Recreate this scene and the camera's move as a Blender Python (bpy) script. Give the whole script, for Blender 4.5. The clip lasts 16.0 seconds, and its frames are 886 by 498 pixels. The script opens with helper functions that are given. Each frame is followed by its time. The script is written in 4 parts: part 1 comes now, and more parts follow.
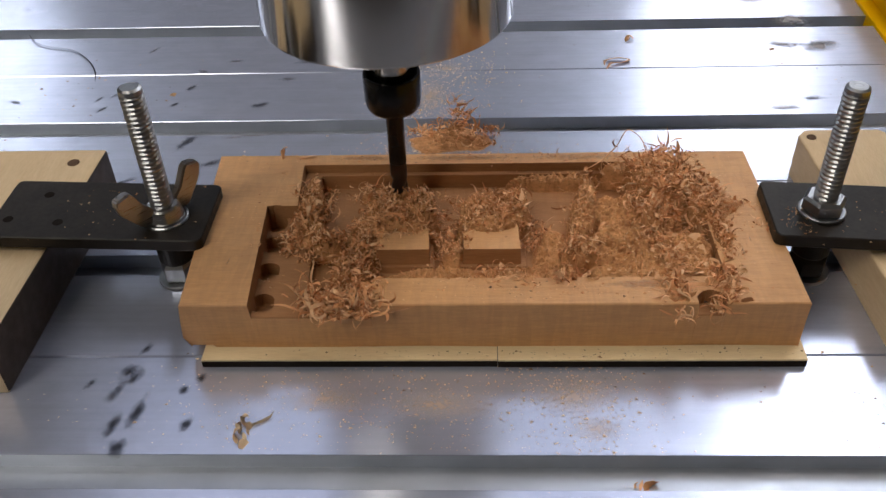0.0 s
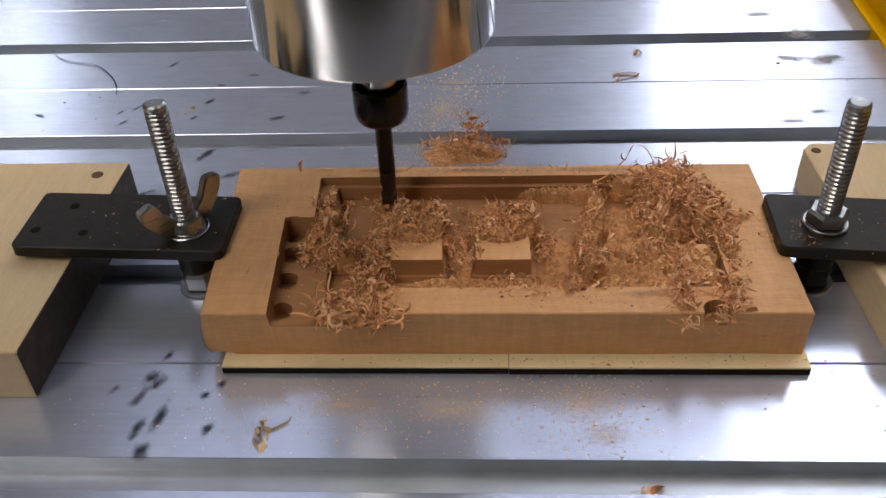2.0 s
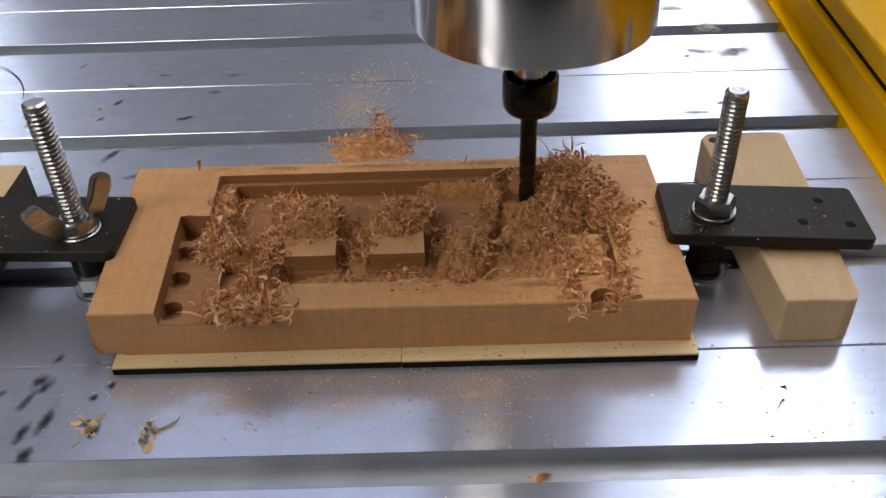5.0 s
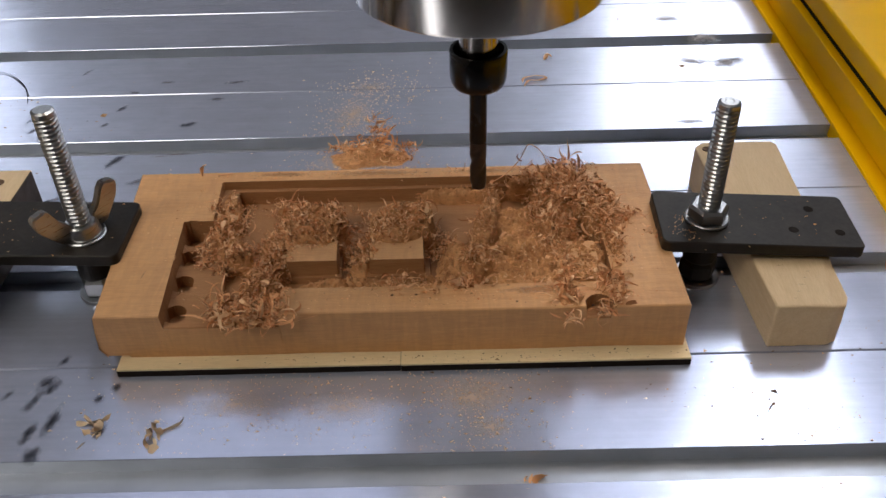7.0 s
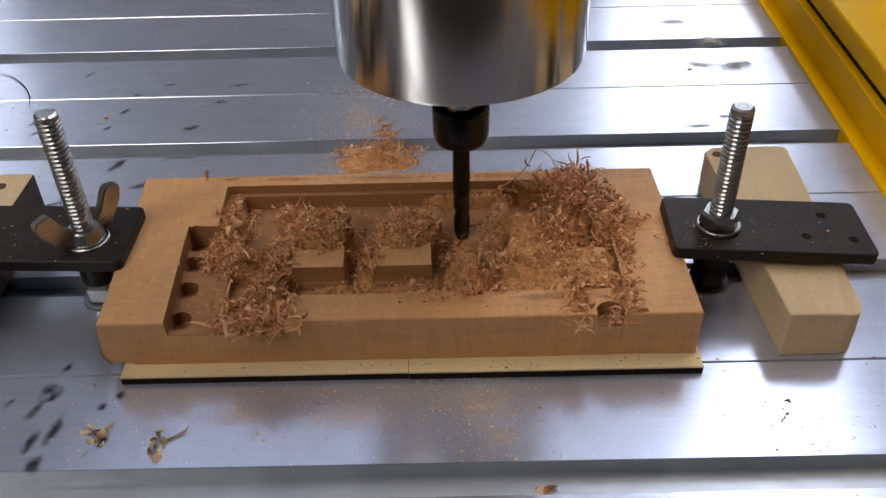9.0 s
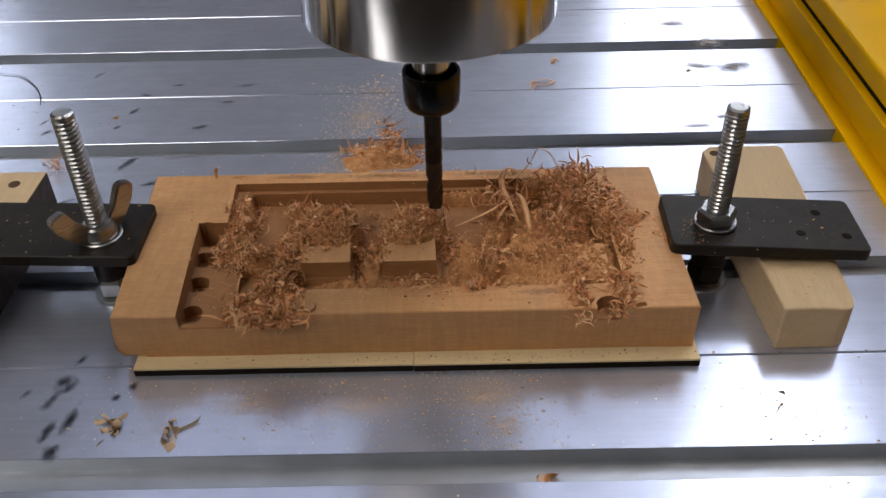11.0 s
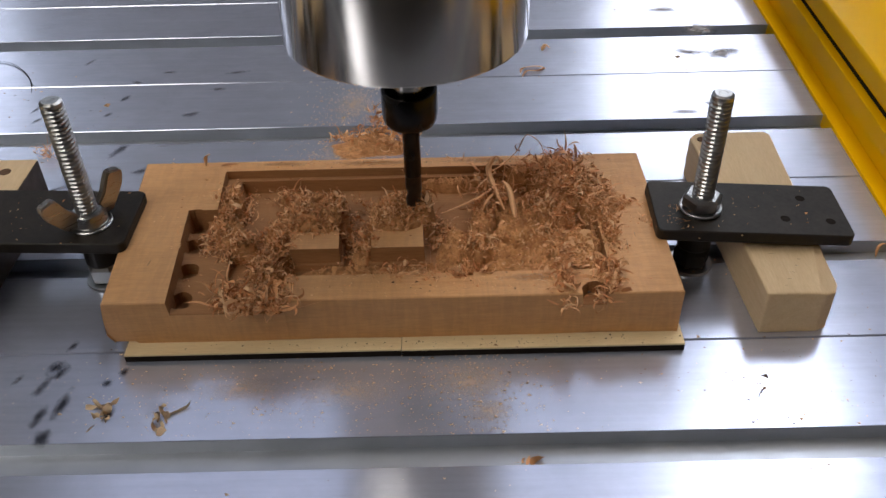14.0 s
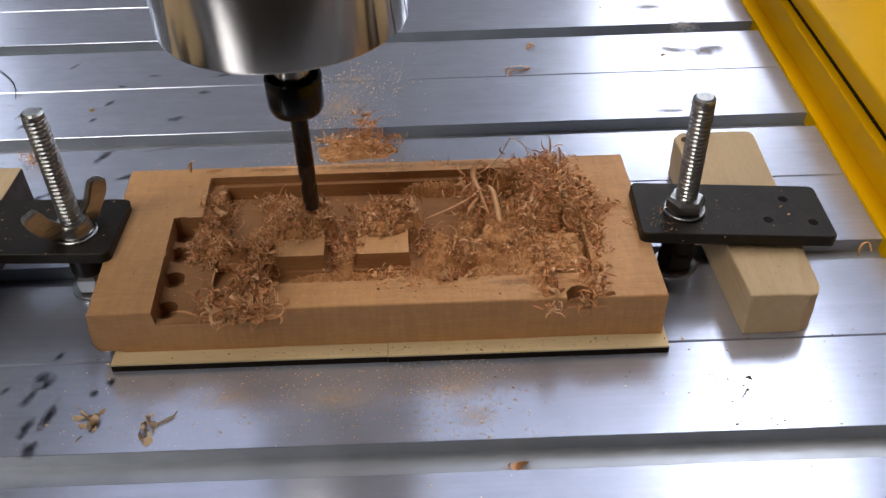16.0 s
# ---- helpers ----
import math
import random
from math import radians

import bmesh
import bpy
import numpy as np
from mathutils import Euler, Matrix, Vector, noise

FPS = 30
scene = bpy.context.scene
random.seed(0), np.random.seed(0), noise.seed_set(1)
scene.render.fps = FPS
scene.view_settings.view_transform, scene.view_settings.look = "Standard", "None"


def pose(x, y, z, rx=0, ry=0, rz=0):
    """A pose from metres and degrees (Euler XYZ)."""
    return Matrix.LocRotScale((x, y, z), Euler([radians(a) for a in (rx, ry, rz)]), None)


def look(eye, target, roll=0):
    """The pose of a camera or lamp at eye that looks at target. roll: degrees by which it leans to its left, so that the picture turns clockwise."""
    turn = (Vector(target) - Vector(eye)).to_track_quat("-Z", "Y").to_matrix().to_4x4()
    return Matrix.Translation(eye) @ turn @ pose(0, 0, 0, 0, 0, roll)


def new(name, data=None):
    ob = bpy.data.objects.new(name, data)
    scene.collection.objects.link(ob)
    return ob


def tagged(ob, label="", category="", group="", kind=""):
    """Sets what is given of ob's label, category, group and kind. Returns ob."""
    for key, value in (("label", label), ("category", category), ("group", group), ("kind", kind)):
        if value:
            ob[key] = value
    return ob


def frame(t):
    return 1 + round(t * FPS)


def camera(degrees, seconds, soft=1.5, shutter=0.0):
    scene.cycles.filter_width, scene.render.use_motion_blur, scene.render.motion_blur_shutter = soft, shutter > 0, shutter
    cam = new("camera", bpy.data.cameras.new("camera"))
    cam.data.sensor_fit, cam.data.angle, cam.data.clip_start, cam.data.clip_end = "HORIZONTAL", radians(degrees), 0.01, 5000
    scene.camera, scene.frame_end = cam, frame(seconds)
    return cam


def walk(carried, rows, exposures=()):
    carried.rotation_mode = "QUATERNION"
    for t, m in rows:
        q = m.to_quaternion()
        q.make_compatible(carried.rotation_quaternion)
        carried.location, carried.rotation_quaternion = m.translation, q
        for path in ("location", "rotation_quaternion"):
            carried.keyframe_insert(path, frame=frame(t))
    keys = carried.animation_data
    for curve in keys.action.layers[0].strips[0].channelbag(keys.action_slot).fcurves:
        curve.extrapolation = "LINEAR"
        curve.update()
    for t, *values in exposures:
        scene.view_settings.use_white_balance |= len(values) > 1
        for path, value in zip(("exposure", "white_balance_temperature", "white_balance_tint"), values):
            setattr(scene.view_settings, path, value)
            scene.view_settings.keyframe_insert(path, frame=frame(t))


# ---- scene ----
cam = camera(52.96, 16.0)
PATH = [
    (0, (-0.00395, -0.19368, 0.20235), (-0.01546, 0.03798, 0.01209), -2.196),
    (0.5, (-0.00561, -0.19530, 0.20388), (-0.01852, 0.03665, 0.01406), -2.235),
    (1, (-0.00507, -0.19640, 0.20455), (-0.01834, 0.03611, 0.01543), -2.302),
    (1.5, (-0.00582, -0.19774, 0.20637), (-0.02011, 0.03497, 0.01758), -2.372),
    (2, (-0.00448, -0.20005, 0.20830), (-0.01941, 0.03338, 0.02044), -2.600),
    (2.5, (0.00045, -0.20204, 0.20927), (-0.01294, 0.03169, 0.02168), -2.665),
    (3, (0.00323, -0.20246, 0.20892), (-0.00906, 0.03169, 0.02177), -2.752),
    (3.5, (0.00447, -0.20141, 0.20817), (-0.00713, 0.03231, 0.02044), -2.631),
    (4, (0.00582, -0.20203, 0.20738), (-0.00381, 0.03161, 0.01944), -2.470),
    (4.5, (0.01112, -0.20316, 0.20805), (0.00360, 0.03139, 0.02116), -2.328),
    (5, (0.01897, -0.20133, 0.20562), (0.01599, 0.03264, 0.01787), -2.055),
    (7.5, (0.01820, -0.20774, 0.21101), (0.01678, 0.02824, 0.02578), -1.512),
    (8, (0.01900, -0.20866, 0.21164), (0.01860, 0.02814, 0.02746), -1.370),
    (8.5, (0.01818, -0.20586, 0.21127), (0.01866, 0.03035, 0.02633), -1.164),
    (9, (0.01528, -0.20199, 0.20850), (0.01379, 0.03340, 0.02251), -1.444),
    (11.5, (0.01401, -0.21027, 0.21356), (0.01242, 0.02529, 0.02780), -1.398),
    (12, (0.01442, -0.21015, 0.21426), (0.01341, 0.02457, 0.02742), -1.257),
    (12.5, (0.01578, -0.21064, 0.21357), (0.01469, 0.02395, 0.02658), -1.331),
    (13, (0.01669, -0.21058, 0.21290), (0.01579, 0.02347, 0.02523), -1.371),
    (13.5, (0.01701, -0.21131, 0.21360), (0.01685, 0.02204, 0.02506), -1.248),
    (14, (0.01740, -0.21145, 0.21403), (0.01654, 0.02110, 0.02450), -1.444),
    (14.5, (0.02099, -0.21449, 0.21603), (0.02238, 0.01862, 0.02720), -1.178),
    (15, (0.02167, -0.21708, 0.21677), (0.02349, 0.01692, 0.02905), -1.108),
    (15.5, (0.01918, -0.21652, 0.21809), (0.01973, 0.01718, 0.02998), -1.277),
    (16, (0.02040, -0.20894, 0.21846), (0.02171, 0.02153, 0.02642), -1.811),
]
walk(cam, [(t, look(eye, target, roll)) for t, eye, target, roll in PATH],
     [(0.0, 0.03), (5.0, 0.02), (7.5, 0.0), (8.5, -0.07), (12.0, -0.12), (16.0, -0.10)])

# ---- light ----
world = bpy.data.worlds.new("world")
scene.world = world
world.use_nodes = True
world.node_tree.nodes["Background"].inputs[0].default_value = (0.80, 0.90, 1.0, 1)
world.node_tree.nodes["Background"].inputs[1].default_value = 0.20


# ---- materials ----
def material(name):
    m = bpy.data.materials.new(name)
    m.use_nodes = True
    nt = m.node_tree
    return m, nt, nt.nodes["Principled BSDF"]


def coords(nt, scale=(1, 1, 1), space="Object", turn=0.0):
    tc = nt.nodes.new("ShaderNodeTexCoord")
    mp = nt.nodes.new("ShaderNodeMapping")
    mp.inputs["Scale"].default_value = scale
    mp.inputs["Rotation"].default_value = (0, 0, radians(turn))
    nt.links.new(tc.outputs[space], mp.inputs[0])
    return mp.outputs[0]


def noise_tex(nt, vec, scale, detail=4.0, rough=0.55, distort=0.0):
    n = nt.nodes.new("ShaderNodeTexNoise")
    n.inputs["Scale"].default_value, n.inputs["Detail"].default_value = scale, detail
    n.inputs["Roughness"].default_value, n.inputs["Distortion"].default_value = rough, distort
    nt.links.new(vec, n.inputs["Vector"])
    return n.outputs["Fac"]


def ramp(nt, fac, stops):
    r = nt.nodes.new("ShaderNodeValToRGB")
    el = r.color_ramp.elements
    while len(el) < len(stops):
        el.new(0.5)
    for e, (p, c) in zip(el, stops):
        e.position = p
        e.color = (*c, 1) if len(c) == 3 else c
    nt.links.new(fac, r.inputs[0])
    return r.outputs[0]


def grey(v):
    return (v, v, v)


def mixed(nt, fac, a, b, kind="MIX"):
    m = nt.nodes.new("ShaderNodeMix")
    m.data_type, m.blend_type = "RGBA", kind
    for sock, v in ((m.inputs[0], fac), (m.inputs[6], a), (m.inputs[7], b)):
        if isinstance(v, (int, float)):
            sock.default_value = v
        elif isinstance(v, tuple):
            sock.default_value = (*v, 1)
        else:
            nt.links.new(v, sock)
    return m.outputs[2]


def bump(nt, height, strength, distance, bsdf):
    b = nt.nodes.new("ShaderNodeBump")
    b.inputs["Strength"].default_value, b.inputs["Distance"].default_value = strength, distance
    nt.links.new(height, b.inputs["Height"])
    nt.links.new(b.outputs[0], bsdf.inputs["Normal"])
    return b


def aluminium():
    """Extruded table aluminium: brushed along x, faintly stained."""
    m, nt, b = material("brushed_aluminium")
    v = coords(nt, (1.2, 60, 1), "Object")
    streak = noise_tex(nt, v, 9, 6, 0.6)
    blot = noise_tex(nt, coords(nt), 26, 4, 0.6, 0.4)
    mott = noise_tex(nt, coords(nt, (0.5, 1, 1)), 140, 5, 0.7, 0.3)
    dirt = mixed(nt, 1.0, ramp(nt, blot, [(0.35, grey(1.0)), (0.62, grey(0.92)), (0.78, grey(0.78))]), ramp(nt, mott, [(0.35, grey(1.0)), (0.70, grey(0.90)), (0.80, grey(0.78))]), "MULTIPLY")
    base = ramp(nt, streak, [(0.25, (0.62, 0.665, 0.83)), (0.75, (0.71, 0.75, 0.92))])
    nt.links.new(mixed(nt, 1.0, base, dirt, "MULTIPLY"), b.inputs["Base Color"])
    b.inputs["Metallic"].default_value = 0.68
    nt.links.new(ramp(nt, streak, [(0.25, grey(0.11)), (0.75, grey(0.145))]), b.inputs["Roughness"])
    b.inputs["Anisotropic"].default_value = 0.9
    tan = nt.nodes.new("ShaderNodeTangent")
    tan.direction_type, tan.uv_map = "UV_MAP", "UVMap"
    nt.links.new(tan.outputs[0], b.inputs["Tangent"])
    fine = noise_tex(nt, coords(nt, (3, 900, 1)), 6, 3)
    bump(nt, fine, 0.12, 0.0002, b)
    return m


def wood(name, light, dark, grain_scale, along=(1, 10, 10), rough=0.6, contrast=1.0, fine=1.0, figure=0.0):
    m, nt, b = material(name)
    v = coords(nt, along)
    rings = noise_tex(nt, v, grain_scale, 5, 0.6, 1.2)
    fibre = noise_tex(nt, coords(nt, tuple(a * (3 if a > 1 else 1.5) for a in along)), grain_scale * 4, 4, 0.7)
    blot = noise_tex(nt, coords(nt), 30, 3, 0.5)
    c = ramp(nt, rings, [(0.5 - 0.22 / contrast, dark), (0.5 + 0.2 / contrast, light)])
    c = mixed(nt, 0.35, c, ramp(nt, fibre, [(0.3, tuple(d * 0.75 for d in dark)), (0.65, light)]))
    c = mixed(nt, 0.5, c, ramp(nt, blot, [(0.3, grey(0.86)), (0.7, grey(1.0))]), "MULTIPLY")
    if figure:
        wave = noise_tex(nt, coords(nt, (3.2, 0.6, 0.5), turn=18), 150, 2, 0.5, 0.6)
        c = mixed(nt, figure, c, ramp(nt, wave, [(0.38, grey(0.80)), (0.62, grey(1.12))]), "MULTIPLY")
    nt.links.new(c, b.inputs["Base Color"])
    b.inputs["Roughness"].default_value = rough
    b.inputs["Specular IOR Level"].default_value = 0.3
    bump(nt, fibre, 0.35 * fine, 0.0006, b)
    return m


def metal(name, col, rough, aniso=0.0, radial="Z", scratch=0.15):
    m, nt, b = material(name)
    n = noise_tex(nt, coords(nt, (1, 1, 30)), 120, 4)
    blot = noise_tex(nt, coords(nt), 60, 3)
    nt.links.new(ramp(nt, blot, [(0.3, tuple(c * 0.85 for c in col)), (0.7, col)]), b.inputs["Base Color"])
    nt.links.new(ramp(nt, n, [(0.3, grey(rough * (1 - scratch))), (0.7, grey(min(1, rough * (1 + scratch))))]), b.inputs["Roughness"])
    b.inputs["Metallic"].default_value = 1.0
    if aniso:
        b.inputs["Anisotropic"].default_value = aniso
        b.inputs["Anisotropic Rotation"].default_value = 0.25
        tan = nt.nodes.new("ShaderNodeTangent")
        tan.direction_type, tan.axis = "RADIAL", radial
        nt.links.new(tan.outputs[0], b.inputs["Tangent"])
    return m


def paint(name, col, rough, coat=0.0, vary=0.12, spec=0.5, size=40):
    m, nt, b = material(name)
    n = noise_tex(nt, coords(nt), size, 5)
    nt.links.new(ramp(nt, n, [(0.3, tuple(c * (1 - vary) for c in col)), (0.7, tuple(min(1, c * (1 + vary * 0.4)) for c in col))]), b.inputs["Base Color"])
    nt.links.new(ramp(nt, noise_tex(nt, coords(nt), size * 6, 3), [(0.3, grey(rough * 0.85)), (0.7, grey(rough * 1.15))]), b.inputs["Roughness"])
    b.inputs["Coat Weight"].default_value = coat
    b.inputs["Specular IOR Level"].default_value = spec
    return m


ALU = aluminium()
SLOT = metal("slot_aluminium", (0.48, 0.51, 0.57), 0.34)
SLOT.node_tree.nodes["Principled BSDF"].inputs["Metallic"].default_value = 0.6
BOARD = wood("alder_board", (0.72, 0.40, 0.172), (0.61, 0.31, 0.122), 9, (1.5, 12, 12), 0.50, 0.8, 1.0, 0.28)
BOARD.node_tree.nodes["Principled BSDF"].inputs["Specular IOR Level"].default_value = 0.45
# scorched, dusty routed wood, with the pocket's shade also put into its colour
CUT = wood("shaded_scorched_wood", (0.45, 0.225, 0.095), (0.31, 0.140, 0.056), 12, (1.5, 12, 12), 0.75, 0.8)
PLY = wood("pale_plywood", (0.92, 0.76, 0.48), (0.82, 0.63, 0.36), 14, (1.5, 14, 14), 0.6, 0.8)
# near-black brown that paints the shade on one block side
SHADE_SIDE = paint("shaded_side_face", (0.055, 0.036, 0.024), 0.7, 0, 0.4)
KNOT = paint("dark_knot", (0.10, 0.055, 0.03), 0.8, 0, 0.5, 0.3, 300)
# burnt strip edges; also the black painted into the beam gap and holes
CHAR_AND_GAP = paint("charred_edge_and_gap_black", (0.012, 0.008, 0.006), 0.8, 0, 0.12, 0.12)
PINE = wood("pine_block", (0.74, 0.57, 0.36), (0.64, 0.455, 0.26), 14, (14, 1.5, 14), 0.65, 0.9)
STEEL = paint("blackened_steel", (0.022, 0.017, 0.013), 0.46, 0.0, 0.45, 0.24, 110)
ZINC = metal("zinc_plated", (0.47, 0.475, 0.485), 0.30, 0.0, "Z", 0.06)
NICKEL = metal("dull_nickel", (0.56, 0.555, 0.55), 0.30)
BODY = metal("turned_spindle_steel", (0.56, 0.53, 0.48), 0.135, 0.88, "Z", 0.04)
COLLET = paint("black_oxide_nut", (0.006, 0.006, 0.007), 0.25, 0.0, 0.05, 0.4, 30)
CARBIDE = metal("dark_carbide", (0.10, 0.10, 0.105), 0.32)
YELLOW = paint("yellow_paint", (0.92, 0.50, 0.002), 0.22, 0.0, 0.06, 0.04, 18)
DIM = paint("dark_back_wall", (0.03, 0.028, 0.026), 0.8, 0, 0.2, 0.2, 2)
WALL = paint("workshop_wall", (0.16, 0.16, 0.165), 0.85, 0, 0.08, 0.2, 2)


def chip_material(name, stops, rough=0.75):
    """Shavings: each strip has its own shade, with darker fibres along it."""
    m, nt, b = material(name)
    g = nt.nodes.new("ShaderNodeNewGeometry")
    c = ramp(nt, g.outputs["Random Per Island"], stops)
    f = noise_tex(nt, coords(nt), 900, 3)
    nt.links.new(mixed(nt, 0.6, c, ramp(nt, f, [(0.3, grey(0.76)), (0.7, grey(1.0))]), "MULTIPLY"), b.inputs["Base Color"])
    b.inputs["Roughness"].default_value = rough
    b.inputs["Specular IOR Level"].default_value = 0.2
    return m


# the darkest stop stands in for shade in the gaps between shavings
CHIP = chip_material("wood_shavings", [(0.0, (0.30, 0.115, 0.045)), (0.12, (0.68, 0.30, 0.125)), (0.45, (0.86, 0.455, 0.215)), (1.0, (0.96, 0.65, 0.38))])
PALE = chip_material("pale_flat_chips", [(0.0, (0.62, 0.42, 0.25)), (0.5, (0.78, 0.57, 0.36)), (1.0, (0.88, 0.70, 0.48))])
CRUMB = chip_material("dark_specks", [(0.0, (0.05, 0.035, 0.025)), (0.5, (0.16, 0.10, 0.06)), (1.0, (0.45, 0.27, 0.14))])


def dust_material():
    """Packed router crumbs."""
    m, nt, b = material("packed_crumbs")
    big = noise_tex(nt, coords(nt), 160, 4, 0.6)
    small = noise_tex(nt, coords(nt, (0.6, 1, 1)), 1100, 4, 0.65)
    c = ramp(nt, big, [(0.3, (0.42, 0.19, 0.075)), (0.65, (0.68, 0.36, 0.160))])
    c = mixed(nt, 0.75, c, ramp(nt, small, [(0.32, grey(0.35)), (0.42, grey(0.92)), (0.7, grey(1.12))]), "MULTIPLY")
    nt.links.new(c, b.inputs["Base Color"])
    b.inputs["Roughness"].default_value = 0.85
    b.inputs["Specular IOR Level"].default_value = 0.15
    bump(nt, small, 0.9, 0.0008, b)
    return m


DUST = dust_material()


def smear_material(name, col, most, size):
    """Thin smears or films on metal, fading at their rims."""
    m, nt, b = material(name)
    tc = nt.nodes.new("ShaderNodeTexCoord")
    ln = nt.nodes.new("ShaderNodeVectorMath")
    ln.operation = "LENGTH"
    nt.links.new(tc.outputs["UV"], ln.inputs[0])
    n = noise_tex(nt, coords(nt), size, 4, 0.6)
    add = nt.nodes.new("ShaderNodeMath")
    add.operation = "MULTIPLY_ADD"
    add.inputs[1].default_value = 0.9
    nt.links.new(n, add.inputs[0])
    nt.links.new(ln.outputs["Value"], add.inputs[2])
    nt.links.new(ramp(nt, add.outputs[0], [(0.50, grey(most)), (1.0, grey(0.0))]), b.inputs["Alpha"])
    b.inputs["Base Color"].default_value = (*col, 1)
    b.inputs["Roughness"].default_value = 0.35
    return m


SMEAR = smear_material("oily_smear", (0.016, 0.018, 0.030), 0.80, 300)
FILM = smear_material("dust_film", (0.70, 0.54, 0.41), 0.40, 1100)
RUST = smear_material("orange_dust_film", (0.52, 0.25, 0.095), 0.62, 500)
HAZE = smear_material("grey_haze", (0.24, 0.20, 0.18), 0.85, 220)
STREAK = smear_material("dark_grain_streak", (0.12, 0.06, 0.03), 0.6, 1500)
DARKWOOD = paint("dark_floor", (0.045, 0.04, 0.036), 0.8, 0, 0.3, 0.2, 3)
WARM = paint("warm_side_wall", (0.34, 0.28, 0.21), 0.8, 0, 0.12, 0.2, 2)
CEIL = paint("ceiling_paint", (0.78, 0.80, 0.82), 0.9, 0, 0.06, 0.2, 2)


def glow(name, col, strength):
    m, nt, b = material(name)
    b.inputs["Emission Color"].default_value = (*col, 1)
    b.inputs["Emission Strength"].default_value = strength
    b.inputs["Base Color"].default_value = (0.8, 0.8, 0.8, 1)
    return m


LAMP = glow("lamp_diffuser", (0.95, 0.97, 1.03), 4.4)
LAMP_DIM = glow("dim_lamp_diffuser", (0.90, 0.97, 1.08), 2.6)
LAMP_NEAR = glow("near_lamp_diffuser", (0.92, 0.97, 1.06), 10.0)
LAMP_KEY = glow("bright_lamp_diffuser", (1.0, 0.94, 0.84), 7.0)
# glow of an added lamp that brightens the board's top
LAMP_FILL = glow("fill_lamp_diffuser", (1.0, 0.88, 0.77), 11.0)
# bluish glow of a panel added for the table's front
LAMP_PANEL = glow("added_ceiling_glow", (0.80, 0.87, 1.08), 0.70)
HOUSING = paint("lamp_housing", (0.12, 0.12, 0.12), 0.6)


# ---- mesh helpers ----
def mesh_object(name, bm, mat, smooth=False):
    me = bpy.data.meshes.new(name)
    bm.to_mesh(me)
    bm.free()
    for mm in mat if isinstance(mat, (list, tuple)) else (mat,):
        me.materials.append(mm)
    if smooth:
        me.shade_smooth()
        me.set_sharp_from_angle(angle=radians(35))
    return new(name, me)


def part(name, bm, mat, parent, label="", smooth=False):
    ob = mesh_object(name, bm, mat, smooth)
    ob.parent = parent
    return tagged(ob, label)


def thing(name, label, category, m=None, group="", kind=""):
    ob = new(name)
    ob.empty_display_size = 0.01
    if m is not None:
        ob.matrix_basis = m
    return tagged(ob, label, category, group, kind)


def box(x0, x1, y0, y1, z0, z1, bevel=0.0, seg=2, bm=None):
    bm = bm or bmesh.new()
    r = bmesh.ops.create_cube(bm, size=1)
    for v in r["verts"]:
        v.co = Vector((x0 + (v.co.x + 0.5) * (x1 - x0), y0 + (v.co.y + 0.5) * (y1 - y0), z0 + (v.co.z + 0.5) * (z1 - z0)))
    if bevel:
        es = {e for v in r["verts"] for e in v.link_edges}
        bmesh.ops.bevel(bm, geom=list(es), offset=bevel, segments=seg, affect="EDGES", profile=0.5)
    return bm


def lathe(profile, n=48, bm=None, cap=True, centre=(0, 0)):
    """Turn (radius, height) pairs about z."""
    bm = bm or bmesh.new()
    rings = []
    for r, z in profile:
        rings.append([bm.verts.new((centre[0] + r * math.cos(2 * math.pi * i / n), centre[1] + r * math.sin(2 * math.pi * i / n), z)) for i in range(n)])
    for a, b in zip(rings, rings[1:]):
        for i in range(n):
            bm.faces.new((a[i], a[(i + 1) % n], b[(i + 1) % n], b[i]))
    if cap:
        bm.faces.new(list(reversed(rings[0])))
        bm.faces.new(rings[-1])
    bmesh.ops.recalc_face_normals(bm, faces=bm.faces)
    return bm


def prism(points, z0, z1, bevel=0.0, seg=2):
    """Extrude an outline in x, y from z0 to z1."""
    bm = bmesh.new()
    low = [bm.verts.new((x, y, z0)) for x, y in points]
    high = [bm.verts.new((x, y, z1)) for x, y in points]
    n = len(points)
    bm.faces.new(list(reversed(low)))
    bm.faces.new(high)
    for i in range(n):
        bm.faces.new((low[i], low[(i + 1) % n], high[(i + 1) % n], high[i]))
    bmesh.ops.recalc_face_normals(bm, faces=bm.faces)
    if bevel:
        bmesh.ops.bevel(bm, geom=list(bm.edges), offset=bevel, segments=seg, affect="EDGES", profile=0.5)
    return bm


def from_arrays(name, verts, faces, mat, parent=None, smooth=False):
    me = bpy.data.meshes.new(name)
    me.from_pydata(verts, [], faces)
    for mm in mat if isinstance(mat, (list, tuple)) else (mat,):
        me.materials.append(mm)
    if smooth:
        me.shade_smooth()
    ob = new(name, me)
    ob.parent = parent
    return ob


# ---- the machine table ----
TABLE_X0, TABLE_X1 = -0.62, 0.196
SLOTS = [(-0.0496, -0.0382), (0.0392, 0.0502), (0.1312, 0.1425), (0.2265, 0.2380), (0.3195, 0.3310)]
JOINTS = (0.0, 0.093, 0.186, 0.2815, 0.374)


